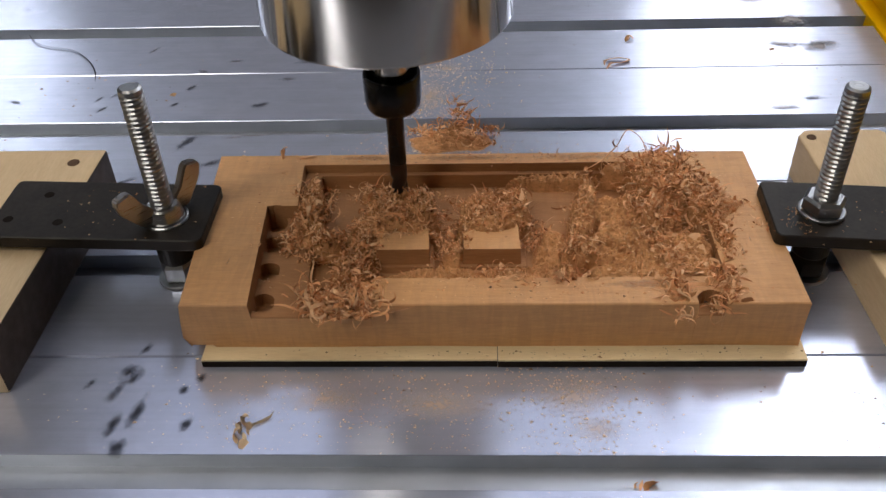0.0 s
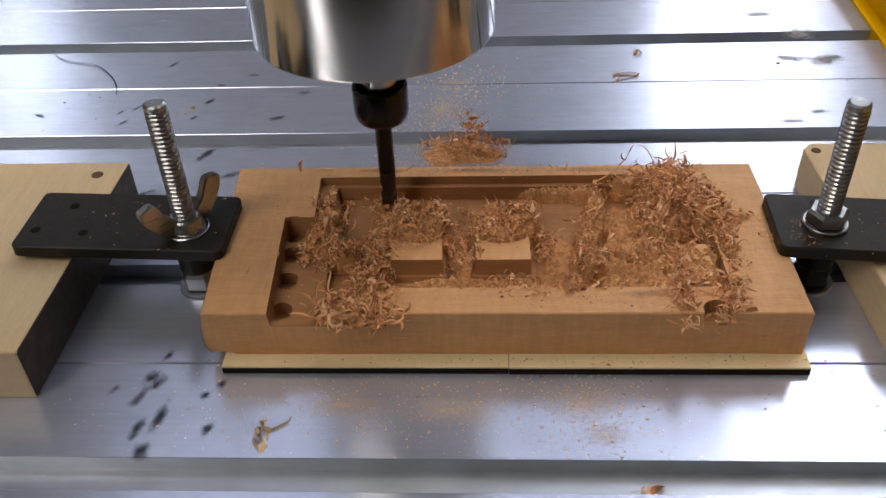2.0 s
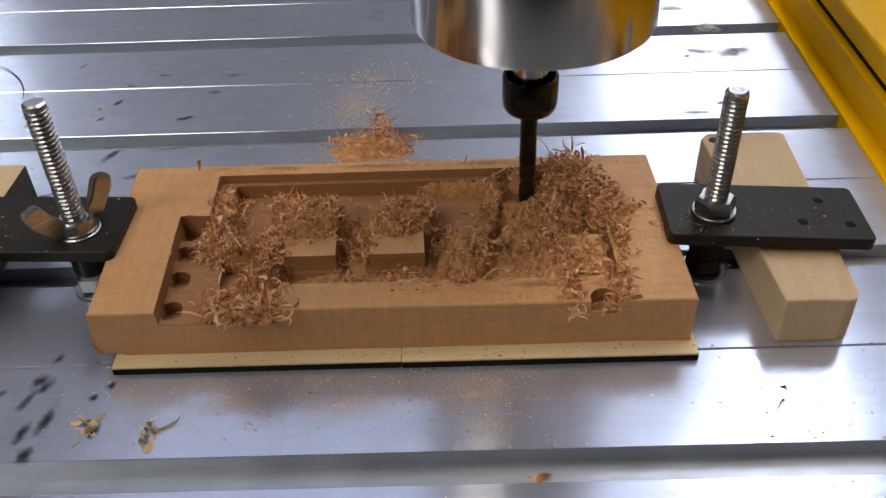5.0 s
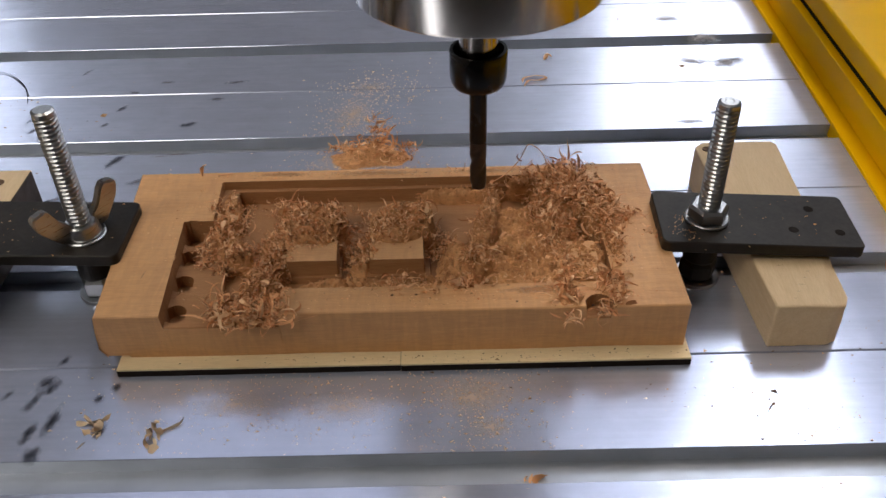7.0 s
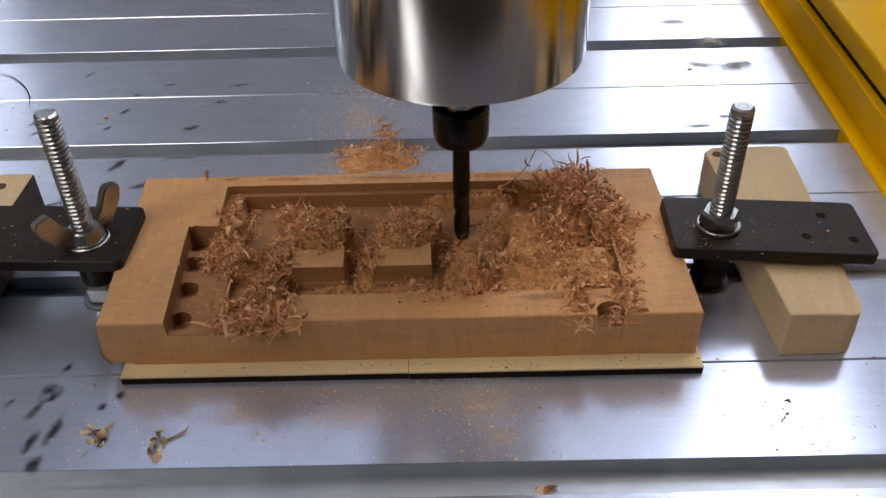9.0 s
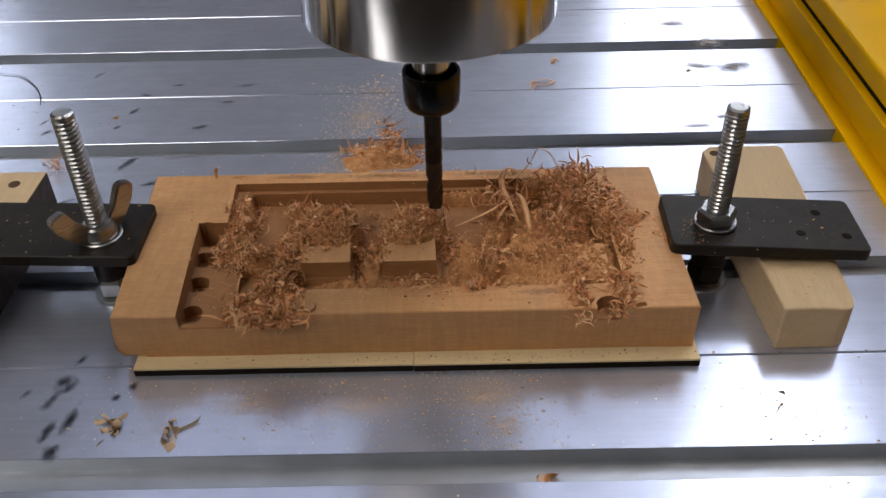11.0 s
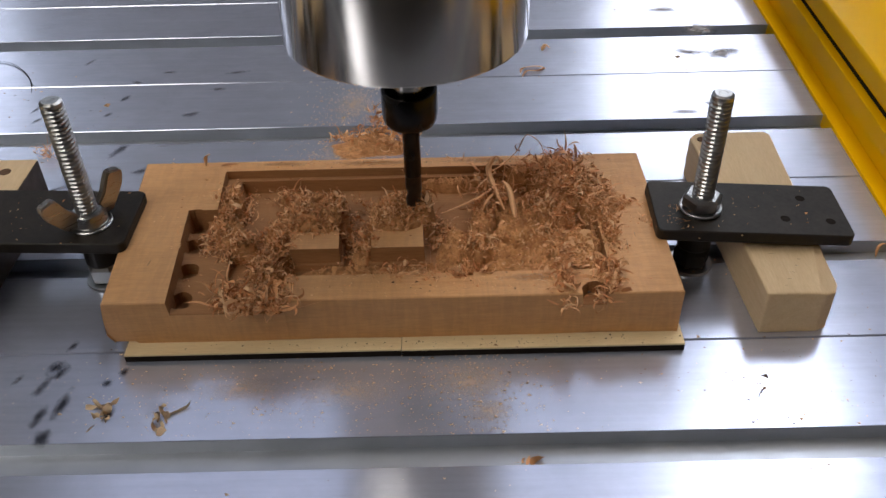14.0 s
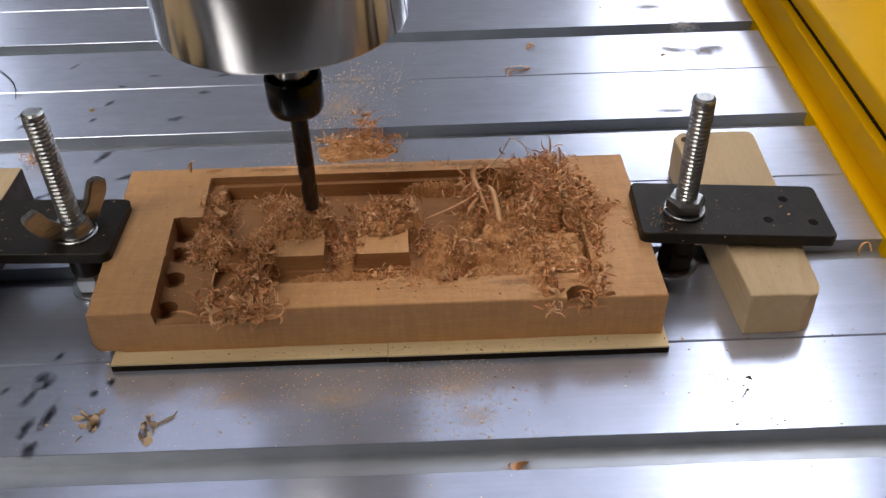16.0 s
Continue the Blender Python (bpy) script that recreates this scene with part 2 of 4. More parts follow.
def table_section():
    """Cross-section of the slotted table top, as (y, z) runs between the joints."""
    edges = [-0.093] + list(JOINTS)
    slots = SLOTS
    runs = []
    for (a, b), (s0, s1) in zip(zip(edges, edges[1:]), slots):
        g = 0.00022
        runs.append([(a + g, -0.018), (a + g, -0.0004), (a + g + 0.00035, 0), (s0 - 0.0002, 0), (s0, -0.0002), (s0, -0.0030), (s0 - 0.0004, -0.0032), (s0 - 0.0004, -0.0060),
                     (s1 + 0.0004, -0.0060), (s1 + 0.0004, -0.0032), (s1, -0.0030), (s1, -0.0002), (s1 + 0.0002, 0), (b - g - 0.0002, 0), (b - g, -0.0002), (b - g, -0.018)])
    return runs


def build_table():
    table = thing("machine_table", "slotted aluminium machine table with stains and scratches", "machine table", kind="structure")
    for run in table_section():
        bm = bmesh.new()
        uv = bm.loops.layers.uv.new("UVMap")
        xs = [TABLE_X0, TABLE_X1]
        rows = [[bm.verts.new((x, y, z)) for y, z in run] for x in xs]
        n = len(run)
        for i in range(n):
            j = (i + 1) % n
            f = bm.faces.new((rows[0][i], rows[1][i], rows[1][j], rows[0][j]))
            f.material_index = 1 if 4 <= i <= 10 else 0
        for r in rows:
            bm.faces.new(r)
        bmesh.ops.recalc_face_normals(bm, faces=bm.faces)
        for f in bm.faces:
            for lp in f.loops:
                lp[uv].uv = (lp.vert.co.y + lp.vert.co.z, lp.vert.co.x)
        part("extrusion", bm, (ALU, SLOT), table)
    part("stand", box(TABLE_X0 + 0.05, TABLE_X1 - 0.02, -0.06, 0.34, -0.9, -0.031), HOUSING, table, "plain dark machine stand")
    part("sub_frame", box(TABLE_X0, TABLE_X1, -0.093, 0.374, -0.03, -0.0185), SLOT, table)
    return table


build_table()


# ---- the yellow side beam ----
def build_beam():
    beam = thing("side_beam", "glossy yellow painted steel side beam of the machine", "machine beam", pose(0.1885, 0.0, 0.0, 0, 0, -1.6), kind="structure")
    part("foot_flange", box(0.0, 0.06, -0.5, 0.7, -0.06, 0.0016, 0.0006), YELLOW, beam)
    part("web", box(0.0068, 0.06, -0.5, 0.7, 0.0018, 0.0176, 0.0006), YELLOW, beam)
    part("rail_box", box(0.0103, 0.22, -0.5, 0.7, 0.0195, 0.0308, 0.0018, 5), YELLOW, beam, smooth=True)
    # black filler that paints the shade of the open gap under the rail
    part("gap_shade_strip", box(0.0110, 0.21, -0.5, 0.7, 0.0178, 0.0193), CHAR_AND_GAP, beam, "black strip for the shade in the gap under the rail")
    return beam


build_beam()

# ---- the work piece ----
BX0, BX1, BY1, BTOP, BBOT = -0.094, 0.094, 0.0815, 0.0219, 0.0032
FLOOR, LEDGE = 0.0132, 0.0172


def smooth_step(a, b, x):
    u = min(1.0, max(0.0, (x - a) / (b - a)))
    return u * u * (3 - 2 * u)


def inside(x, y, x0, x1, y0, y1):
    return x0 <= x <= x1 and y0 <= y <= y1


def board_height(x, y):
    """Height of the routed board's upper face."""
    end = y / BY1
    left, right = BX0 - 0.0048 * end, BX1 - 0.0010 * end
    u, v = BX0 + (x - left) / (right - left) * (BX1 - BX0), y
    z = BTOP + 0.00012 * noise.noise(Vector((x * 60, y * 300, 3.0)))
    # stepped recess
    if (inside(u, v, -0.0730, -0.036, -0.01, 0.0498) or inside(u, v, -0.0625, 0.072, 0.0121, 0.0745)):
        z = 0.0186 if v > 0.050 else LEDGE - 0.0004
    # cutter plunges along the stepped edge
    for hy in (0.0462, 0.0350, 0.0215, 0.0065):
        if math.hypot(u + 0.0700, (v - hy) * 0.9) < 0.0036 and u > -0.0730:
            z = FLOOR - 0.0006
    # deep pocket with the letter-shaped islands
    if inside(u, v, -0.0565, 0.0690, 0.0125, 0.0722):
        z = FLOOR + 0.0002 * noise.noise(Vector((x * 400, y * 60, 5.0)))
        if inside(u, v, -0.0355, -0.0182, 0.0262, 0.0400) or inside(u, v, -0.0072, 0.0112, 0.0262, 0.0400):
            z = BTOP - 0.0004
        elif inside(u, v, -0.0365, -0.0170, 0.0246, 0.0400) or inside(u, v, -0.0085, 0.0130, 0.0246, 0.0400):
            z = FLOOR + 0.0022
        elif inside(u, v, 0.0578, 0.0692, 0.0100, 0.0345):
            z = BTOP - 0.0008
    for hx, hy, hr in ((-0.0282, 0.0552, 0.0026), (0.0039, 0.0550, 0.0026)):
        if math.hypot(u - hx, v - hy) < hr:
            z = FLOOR - 0.0070
    # front-right notch and groove
    if math.hypot(u - 0.0655, v - 0.0015) < 0.0042:
        z = LEDGE
    if inside(u, v, 0.0698, 0.0712, 0.018, 0.050):
        z = BTOP - 0.0030
    # nick at the back edge
    if inside(u, v, 0.0690, 0.0715, 0.0765, 0.09):
        z = LEDGE
    return z


def build_board():
    nx, ny = 470, 204
    verts, faces = [], []
    # ends taper slightly towards the back, the left end bulges
    def place(i, j):
        u, v = i / nx, j / ny
        y = v * BY1
        xl = BX0 - 0.0048 * v
        xr = BX1 - 0.0010 * v
        return xl + (xr - xl) * u, y
    for j in range(ny + 1):
        for i in range(nx + 1):
            x, y = place(i, j)
            z = board_height(x, y)
            e = min(i, nx - i, j, ny - j)
            if e == 0:
                z -= 0.0004
            verts.append((x, y, z))
    w = nx + 1
    for j in range(ny):
        for i in range(nx):
            a = j * w + i
            faces.append((a, a + 1, a + 1 + w, a + w))
    rim = [i for i in range(w)] + [j * w + nx for j in range(1, ny + 1)] + [ny * w + i for i in range(nx - 1, -1, -1)] + [j * w for j in range(ny - 1, 0, -1)]
    base = len(verts)
    n = len(rim)
    for f, tuck in ((0.35, 0.0), (0.75, 0.0006), (1.0, 0.0016)):
        for k in rim:
            x, y, z = verts[k]
            back = 0.0010 * f if y < 1e-6 else 0.0
            ins = (-0.0028 * f + 0.0034 * f ** 6) if x < BX0 + 0.004 and y < 0.03 else 0.0004 * f if x < BX0 else 0.0
            sag = 0.0007 * noise.noise(Vector((x * 22, y * 22, 9))) if f == 1.0 else 0.0
            low = BBOT + sag + (0.0010 if x < BX0 + 0.008 and f == 1.0 else 0.0)
            verts.append((x + ins, y + back, z + (low - z) * f))
    for lv in range(3):
        upper = rim if lv == 0 else [base + (lv - 1) * n + k for k in range(n)]
        for k in range(n):
            faces.append((upper[k], base + lv * n + k, base + lv * n + (k + 1) % n, upper[(k + 1) % n]))
    faces.append(tuple(base + 2 * n + k for k in range(n)))
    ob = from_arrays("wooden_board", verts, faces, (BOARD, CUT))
    # all faces sunk below the top get the wood that is darkened for shade
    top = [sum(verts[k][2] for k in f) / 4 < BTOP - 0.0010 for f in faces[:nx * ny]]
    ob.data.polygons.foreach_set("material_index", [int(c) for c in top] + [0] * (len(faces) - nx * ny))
    return tagged(ob, "light brown wooden board with a routed lettered pocket", "board")


build_board()


def strip(x0, x1, y0, y1, lift):
    s = thing("plywood_strip", "thin pale plywood strip with a charred edge under the board", "wood strip", group="plywood strips under the board")
    part("face", box(x0, x1, y0 + 0.0001, y1, 0.0024 + lift, 0.0031 + lift), PLY, s)
    part("edge", box(x0, x1, y0, y1, lift, 0.0024 + lift), CHAR_AND_GAP, s, "burnt black laser-cut edge")
    return s


strip(-0.0897, 0.0020, -0.0046, 0.020, 0.0)
strip(0.0022, 0.0956, -0.0050, 0.020, 0.0002)
strip(-0.088, 0.090, 0.060, 0.080, 0.0)


# ---- clamps ----
def build_blocks():
    left = thing("wood_block", "pale pine block with shade coloured into one side, under a clamp", "wood block", group="clamp support blocks")
    pts = [(-0.2450, -0.0154), (-0.1467, -0.0154), (-0.1447, 0.0890), (-0.2450, 0.0890)]
    bm = prism(pts, 0.0, 0.0205, 0.0008)
    # the right side carries its shade as a dark colour
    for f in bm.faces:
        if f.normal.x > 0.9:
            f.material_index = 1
    body = part("body", bm, (PINE, SHADE_SIDE), left)
    part("knot", lathe([(0.0024, 0.0203), (0.0022, 0.0207), (0.0010, 0.0206)], 14, centre=(-0.1545, 0.0800)), KNOT, body, "dark knot in the wood")
    right = thing("wood_block", "pale pine block with rounded sawn end under a clamp", "wood block", group="clamp support blocks")
    pts = [(0.1222, 0.0024), (0.1415, 0.0024), (0.1452, 0.0040), (0.1472, 0.0085), (0.1512, 0.0990), (0.1492, 0.1015), (0.1215, 0.1015), (0.1180, 0.0975)]
    bm = prism(pts, 0.0, 0.0178, 0.0007)
    bmesh.ops.subdivide_edges(bm, edges=[e for e in bm.edges if e.calc_length() > 0.008], cuts=10, use_grid_fill=True)
    for v in bm.verts:
        v.co += Vector((noise.noise(v.co * 300), noise.noise(v.co * 310 + Vector((4, 0, 0))), 0.6 * noise.noise(v.co * 250))) * 0.00022
        if v.co.x > 0.136 and v.co.y < 0.03:
            v.co.z -= 0.0016 * smooth_step(0.136, 0.147, v.co.x) * (v.co.z / 0.0178)
    body = part("body", bm, PINE, right)
    part("knot", lathe([(0.0019, 0.0176), (0.0017, 0.0181), (0.0008, 0.0180)], 14, centre=(0.1225, 0.0960)), KNOT, body, "dark knot in the wood")


build_blocks()


def plate(x0, x1, y0, y1, holes, m, label, thick=0.0045):
    p = thing("clamp_plate", label, "clamp plate", m, "steel clamp plates")
    rad, pts = 0.0024, []
    for cx, cy, a0 in ((x1 - rad, y1 - rad, 0), (x0 + rad, y1 - rad, 90), (x0 + rad, y0 + rad, 180), (x1 - rad, y0 + rad, 270)):
        pts += [(cx + rad * math.cos(radians(a0 + 18 * k)), cy + rad * math.sin(radians(a0 + 18 * k))) for k in range(6)]
    bm = prism(pts, -thick, 0, 0.0004, 1)
    part("bar", bm, STEEL, p)
    for hx, hy in holes:
        # flat black disc painted in place of the hole's shaded inside
        part("hole", lathe([(0.0017, 0.00002), (0.0017, 0.00008)], 20, centre=(hx, hy)), CHAR_AND_GAP, p, "flat black disc for the shade inside a drilled hole")
    return p


plate(-0.0355, 0.0365, -0.0158, 0.0158, [(-0.0215, 0.0075), (-0.0300, -0.0066), (-0.0130, -0.0076)], pose(-0.1290, 0.0425, 0.0266, 0, 1.6, -0.8), "blackened flat steel clamp bar with drilled holes")
plate(-0.0325, 0.0350, -0.0142, 0.0158, [(0.0215, 0.0072), (0.0130, -0.0052), (0.0285, -0.0060)], pose(0.1232, 0.0396, 0.0247, 0, 2.3, -2.2), "blackened flat steel clamp bar with drilled holes")


def thread_rod(x, y, z0, z1, r=0.0038, pitch=0.00160):
    """A threaded rod, with the ridges turned as a helix."""
    n, turns = 20, int((z1 - z0) / pitch)
    verts, faces = [], []
    prof = [(r * 0.84, 0.0), (r, 0.36), (r, 0.62), (r * 0.84, 0.98)]
    for k in range(turns):
        for rr, f in prof:
            for i in range(n):
                a = 2 * math.pi * i / n
                verts.append((rr * math.cos(a), rr * math.sin(a), min(z1 - 0.0016, z0 + (k + f + i / n) * pitch)))
    rows = len(verts) // n
    for j in range(rows - 1):
        for i in range(n):
            k = (i + 1) % n
            if k:
                faces.append((j * n + i, j * n + k, (j + 1) * n + k, (j + 1) * n + i))
            elif j + len(prof) + 1 < rows:
                faces.append((j * n + i, (j + len(prof)) * n, (j + 1 + len(prof)) * n, (j + 1) * n + i))
    top = len(verts)
    for rr, dz in ((r * 0.96, -0.0016), (r * 0.95, 0.0), (r * 0.74, 0.0006), (r * 0.40, 0.0006), (r * 0.30, 0.0005)):
        for i in range(n):
            a = 2 * math.pi * i / n
            verts.append((rr * math.cos(a), rr * math.sin(a), z1 - 0.0002 + dz))
    for q in range(4):
        for i in range(n):
            faces.append((top + q * n + i, top + q * n + (i + 1) % n, top + (q + 1) * n + (i + 1) % n, top + (q + 1) * n + i))
    faces.append(tuple(top + 4 * n + i for i in range(n)))
    return verts, faces


def hex_nut(r, z0, z1, name, parent, mat):
    bm = lathe([(r * 0.86, z0), (r, z0 + (z1 - z0) * 0.15), (r, z1 - (z1 - z0) * 0.18), (r * 0.84, z1)], 6)
    return part(name, bm, mat, parent)


def build_stud(x, y, base, top, wing, lean):
    s = thing("threaded_stud", "zinc-plated threaded stud with a wing nut" if wing else "zinc-plated threaded stud with a hex nut", "threaded rod", pose(x, y, 0, *lean), "clamp studs")
    v, f = thread_rod(0, 0, -0.010, top)
    from_arrays("rod", v, f, ZINC, s)
    part("washer", lathe([(0.0072, base), (0.0075, base + 0.0003), (0.0075, base + 0.0009), (0.0071, base + 0.0012)], 32), ZINC, s)
    if wing:
        hub = part("wing_nut_hub", lathe([(0.0060, base + 0.0012), (0.0062, base + 0.0020), (0.0054, base + 0.0055), (0.0048, base + 0.0062)], 32), NICKEL, s)
        for side in (-1, 1):
            bm = bmesh.new()
            outline = [(0.0035, 0.0006), (0.0080, 0.0008), (0.0132, 0.0080), (0.0142, 0.0118), (0.0136, 0.0134), (0.0098, 0.0142), (0.0086, 0.0130), (0.0062, 0.0080), (0.0036, 0.0054)]
            low = [bm.verts.new((a * 1.12 * side, -0.0017, base + 0.001 + b * 1.1)) for a, b in outline]
            high = [bm.verts.new((a * 1.12 * side, 0.0017, base + 0.001 + b * 1.1)) for a, b in outline]
            bm.faces.new(low)
            bm.faces.new(list(reversed(high)))
            for i in range(len(outline)):
                j = (i + 1) % len(outline)
                bm.faces.new((low[i], low[j], high[j], high[i]))
            bmesh.ops.recalc_face_normals(bm, faces=bm.faces)
            bmesh.ops.bevel(bm, geom=list(bm.edges), offset=0.0005, segments=2, affect="EDGES")
            bmesh.ops.rotate(bm, verts=bm.verts, cent=(0, 0, 0), matrix=Matrix.Rotation(radians(50), 3, "Z"))
            part("wing", bm, NICKEL, hub)
    else:
        hex_nut(0.0069, base + 0.0012, base + 0.0062, "hex_nut", s, ZINC)
    hex_nut(0.0066, 0.0014, 0.0090, "lower_nut", s, ZINC if wing else STEEL)
    part("lower_washer", lathe([(0.0078, 0.0), (0.0080, 0.0004), (0.0078, 0.0012)], 32), ZINC, s)
    part("spacer", lathe([(0.0056, 0.0092), (0.0060, 0.0100), (0.0060, 0.0170), (0.0056, 0.0180)], 32), STEEL, s)
    return s


build_stud(-0.1070, 0.0385, 0.0256, 0.0745, True, (0, 0, 0))
build_stud(0.1075, 0.0395, 0.0255, 0.0710, False, (0, 0, 0))


# ---- the spindle ----
def build_spindle():
    sp = thing("milling_spindle", "turned steel milling spindle with black collet nut and end mill", "spindle")
    R = 0.0385
    part("shank", lathe([(0.0029, 0.0185), (0.0030, 0.0190), (0.0030, 0.0450)], 28), COLLET, sp, "glossy dark cutter shank", True)
    # two-flute end mill
    verts, faces, n, steps = [], [], 24, 40
    for j in range(steps + 1):
        z = 0.0188 * j / steps
        turn = z / 0.0125 * 2 * math.pi * 0.6
        for i in range(n):
            a = 2 * math.pi * i / n
            deep = 0.0006 * max(0.0, math.cos(2 * (a - turn))) ** 2 * (1 - smooth_step(0.0150, 0.0188, z))
            r = 0.0029 - deep
            verts.append((r * math.cos(a), r * math.sin(a), z))
    for j in range(steps):
        for i in range(n):
            faces.append((j * n + i, j * n + (i + 1) % n, (j + 1) * n + (i + 1) % n, (j + 1) * n + i))
    faces.append(tuple(reversed(range(n))))
    fl = from_arrays("fluted_tip", verts, faces, CARBIDE, sp, True)
    tagged(fl, "dusty dark fluted cutter end")
    part("collet_nut", lathe([(0.0050, 0.0393), (0.0070, 0.0394), (0.0083, 0.0402), (0.0090, 0.0415), (0.0093, 0.0430), (0.0094, 0.0445), (0.0094, 0.0522), (0.0092, 0.0527), (0.0083, 0.0527), (0.0080, 0.0522), (0.0078, 0.0480)], 56), COLLET, sp, "glossy black collet nut", True)
    part("nose", lathe([(0.0062, 0.0460), (0.0062, 0.0740)], 40), BODY, sp, "bare steel spindle nose", True)
    part("body", lathe([(R - 0.0060, 0.0735), (R - 0.0006, 0.0736), (R - 0.0002, 0.0738), (R, 0.0744), (R, 0.27)], 160), BODY, sp, "turned bare steel housing", True)
    return sp


SPINDLE = build_spindle()

# ---- the room that closes the place ----
def build_room():
    X, Y0, Y1, Z0, Z1 = 3.2, -3.0, 5.8, -0.9, 2.45
    for name, b, m in (("wall_north", (-X, X, Y1, Y1 + 0.1, Z0, Z1), WALL), ("wall_south", (-X, X, Y0 - 0.1, Y0, Z0, Z1), DIM),
                       ("wall_west", (-X - 0.1, -X, Y0, Y1, Z0, Z1), WARM), ("wall_east", (X, X + 0.1, Y0, Y1, Z0, Z1), WALL),
                       ("floor", (-X, X, Y0, Y1, Z0 - 0.1, Z0), DARKWOOD), ("ceiling", (-X, X, Y0, Y1, Z1, Z1 + 0.1), CEIL)):
        tagged(mesh_object(name, box(*b), m), "plain workshop " + name.split("_")[0], name.split("_")[0], kind="structure")


build_room()


def ceiling_light(x0, x1, y0, y1, z, mat, label="square white ceiling light panel hung below the ceiling", boxed=False, drop=0.51):
    lamp = thing("ceiling_light", label, "ceiling light", group="ceiling lights")
    part("diffuser", box(x0, x1, y0, y1, z, z + 0.03), mat, lamp)
    # unseen cover, added to keep the lamp's light off the ceiling
    if boxed:
        part("housing", box(x0 - 0.02, x1 + 0.02, y0 - 0.02, y1 + 0.02, z + 0.031, z + 0.10), HOUSING, lamp)
    for x in (x0 + 0.06, x1 - 0.06):
        part("hanger", box(x - 0.005, x + 0.005, (y0 + y1) / 2 - 0.005, (y0 + y1) / 2 + 0.005, z + (0.10 if boxed else 0.03), z + drop), CEIL, lamp)
    return lamp


FRONT_LAMP = ceiling_light(-0.12, 0.12, -0.40, 0.40, 0.0, LAMP_NEAR, "narrow white ceiling light panel hung below the ceiling")
FRONT_LAMP.matrix_basis = pose(0.965, 1.43, 1.94, 0, 0, -19)
WIDE_LAMP = ceiling_light(-0.40, 0.40, -1.05, 1.05, 0.0, LAMP)
WIDE_LAMP.matrix_basis = pose(1.34, 4.30, 1.94, 0, 0, -8.5)
BACK_LAMP = ceiling_light(-0.22, 0.22, -1.15, 1.15, 0.0, LAMP_DIM)
BACK_LAMP.matrix_basis = pose(-2.58, 4.20, 1.94, 0, 0, 18)
# unseen glowing panel, added so the table front mirrors a brighter ceiling
skylight = thing("skylight", "large unseen glowing panel added in the ceiling to brighten the table", "skylight", group="ceiling lights")
part("pane", box(-1.30, 2.20, 0.3, 2.4, 2.41, 2.44), LAMP_PANEL, skylight)
part("frame", box(-1.36, 2.26, 0.24, 2.46, 2.442, 2.449), CEIL, skylight)
# added fill lamp, set where the table doesn't mirror it
ceiling_light(0.45, 0.95, 0.05, 0.70, 1.94, LAMP_FILL, "unseen square boxed lamp added above to brighten the board", True)
KEY = ceiling_light(-0.24, 0.24, -1.10, 1.10, 0.0, LAMP_KEY, "long bright boxed ceiling lamp hung low on rods", True, 0.90)
KEY.matrix_basis = pose(-1.32, -1.15, 1.55, 0, 0, -50)


# ---- shavings and dirt ----
RNG = np.random.default_rng(7)


def ribbons(n, centre, spread, lift, length, width, curl, rng, flat=0.72, base=None):
    """n curled wood fibres in small clumps round a centre: vertices and faces. base(x, y) gives the surface they lie on."""
    verts, faces = [], []
    seg = 9
    clump = None
    for k in range(n):
        if k % 9 == 0:
            clump = (centre[0] + spread[0] * np.clip(rng.normal(), -1.9, 1.9), centre[1] + spread[1] * np.clip(rng.normal(), -1.9, 1.9), lift * rng.random() ** 1.4)
        cx, cy = clump[0] + 0.0013 * rng.normal(), clump[1] + 0.0011 * rng.normal()
        L = length * math.exp(rng.normal() * 0.40)
        w = width * math.exp(rng.normal() * 0.40)
        step = L / seg
        t = Vector((rng.normal(), rng.normal(), (1 - flat) * 3.0 * abs(rng.normal()))).normalized()
        axis = Vector((rng.normal(), rng.normal(), rng.normal() * 1.4)).normalized()
        bend = curl * (0.35 + 0.9 * rng.random()) / seg
        side = t.cross(Vector((rng.normal(), rng.normal(), rng.normal()))).normalized()
        spin = rng.normal() * 0.25
        p = Vector((0, 0, 0))
        rows = []
        for i in range(seg + 1):
            u = i / seg
            taper = min(1.0, 0.30 + 4 * u, 0.10 + 2.2 * (1 - u)) * w / 2
            rows.append((p + side * taper, p - side * taper))
            t = Matrix.Rotation(bend * (0.5 + u) + rng.normal() * 0.16, 3, axis) @ t
            side = Matrix.Rotation(spin, 3, t) @ (side - t * side.dot(t)).normalized()
            p = p + t * step
        low = min(q.z for r in rows for q in r)
        z = (base(cx, cy) if base else 0.0) - low + clump[2] * (0.6 + 0.6 * rng.random()) - 0.0004
        k0 = len(verts)
        for a, b in rows:
            verts.append((a.x + cx, a.y + cy, a.z + z))
            verts.append((b.x + cx, b.y + cy, b.z + z))
        for i in range(seg):
            faces.append((k0 + 2 * i, k0 + 2 * i + 1, k0 + 2 * i + 3, k0 + 2 * i + 2))
    return verts, faces


def shavings(label, heaps, base, mat=None, group="heaps of shavings"):
    verts, faces = [], []
    for h in heaps:
        n, c, spread, lift, length, width, bend, flat = h
        for share, longer, wider, bent in ((0.62, 1.0, 0.75, 1.1), (0.23, 1.35, 1.10, 0.8), (0.15, 0.40, 1.9, 0.8)):
            v, f = ribbons(max(3, int(n * share)), c, spread, lift, length * longer, width * wider, bend * bent, RNG, flat, base)
            k = len(verts)
            verts += v
            faces += [tuple(i + k for i in q) for q in f]
    ob = from_arrays("wood_shavings", verts, faces, mat or CHIP, None, True)
    return tagged(ob, label, "wood shavings", group, "stuff")


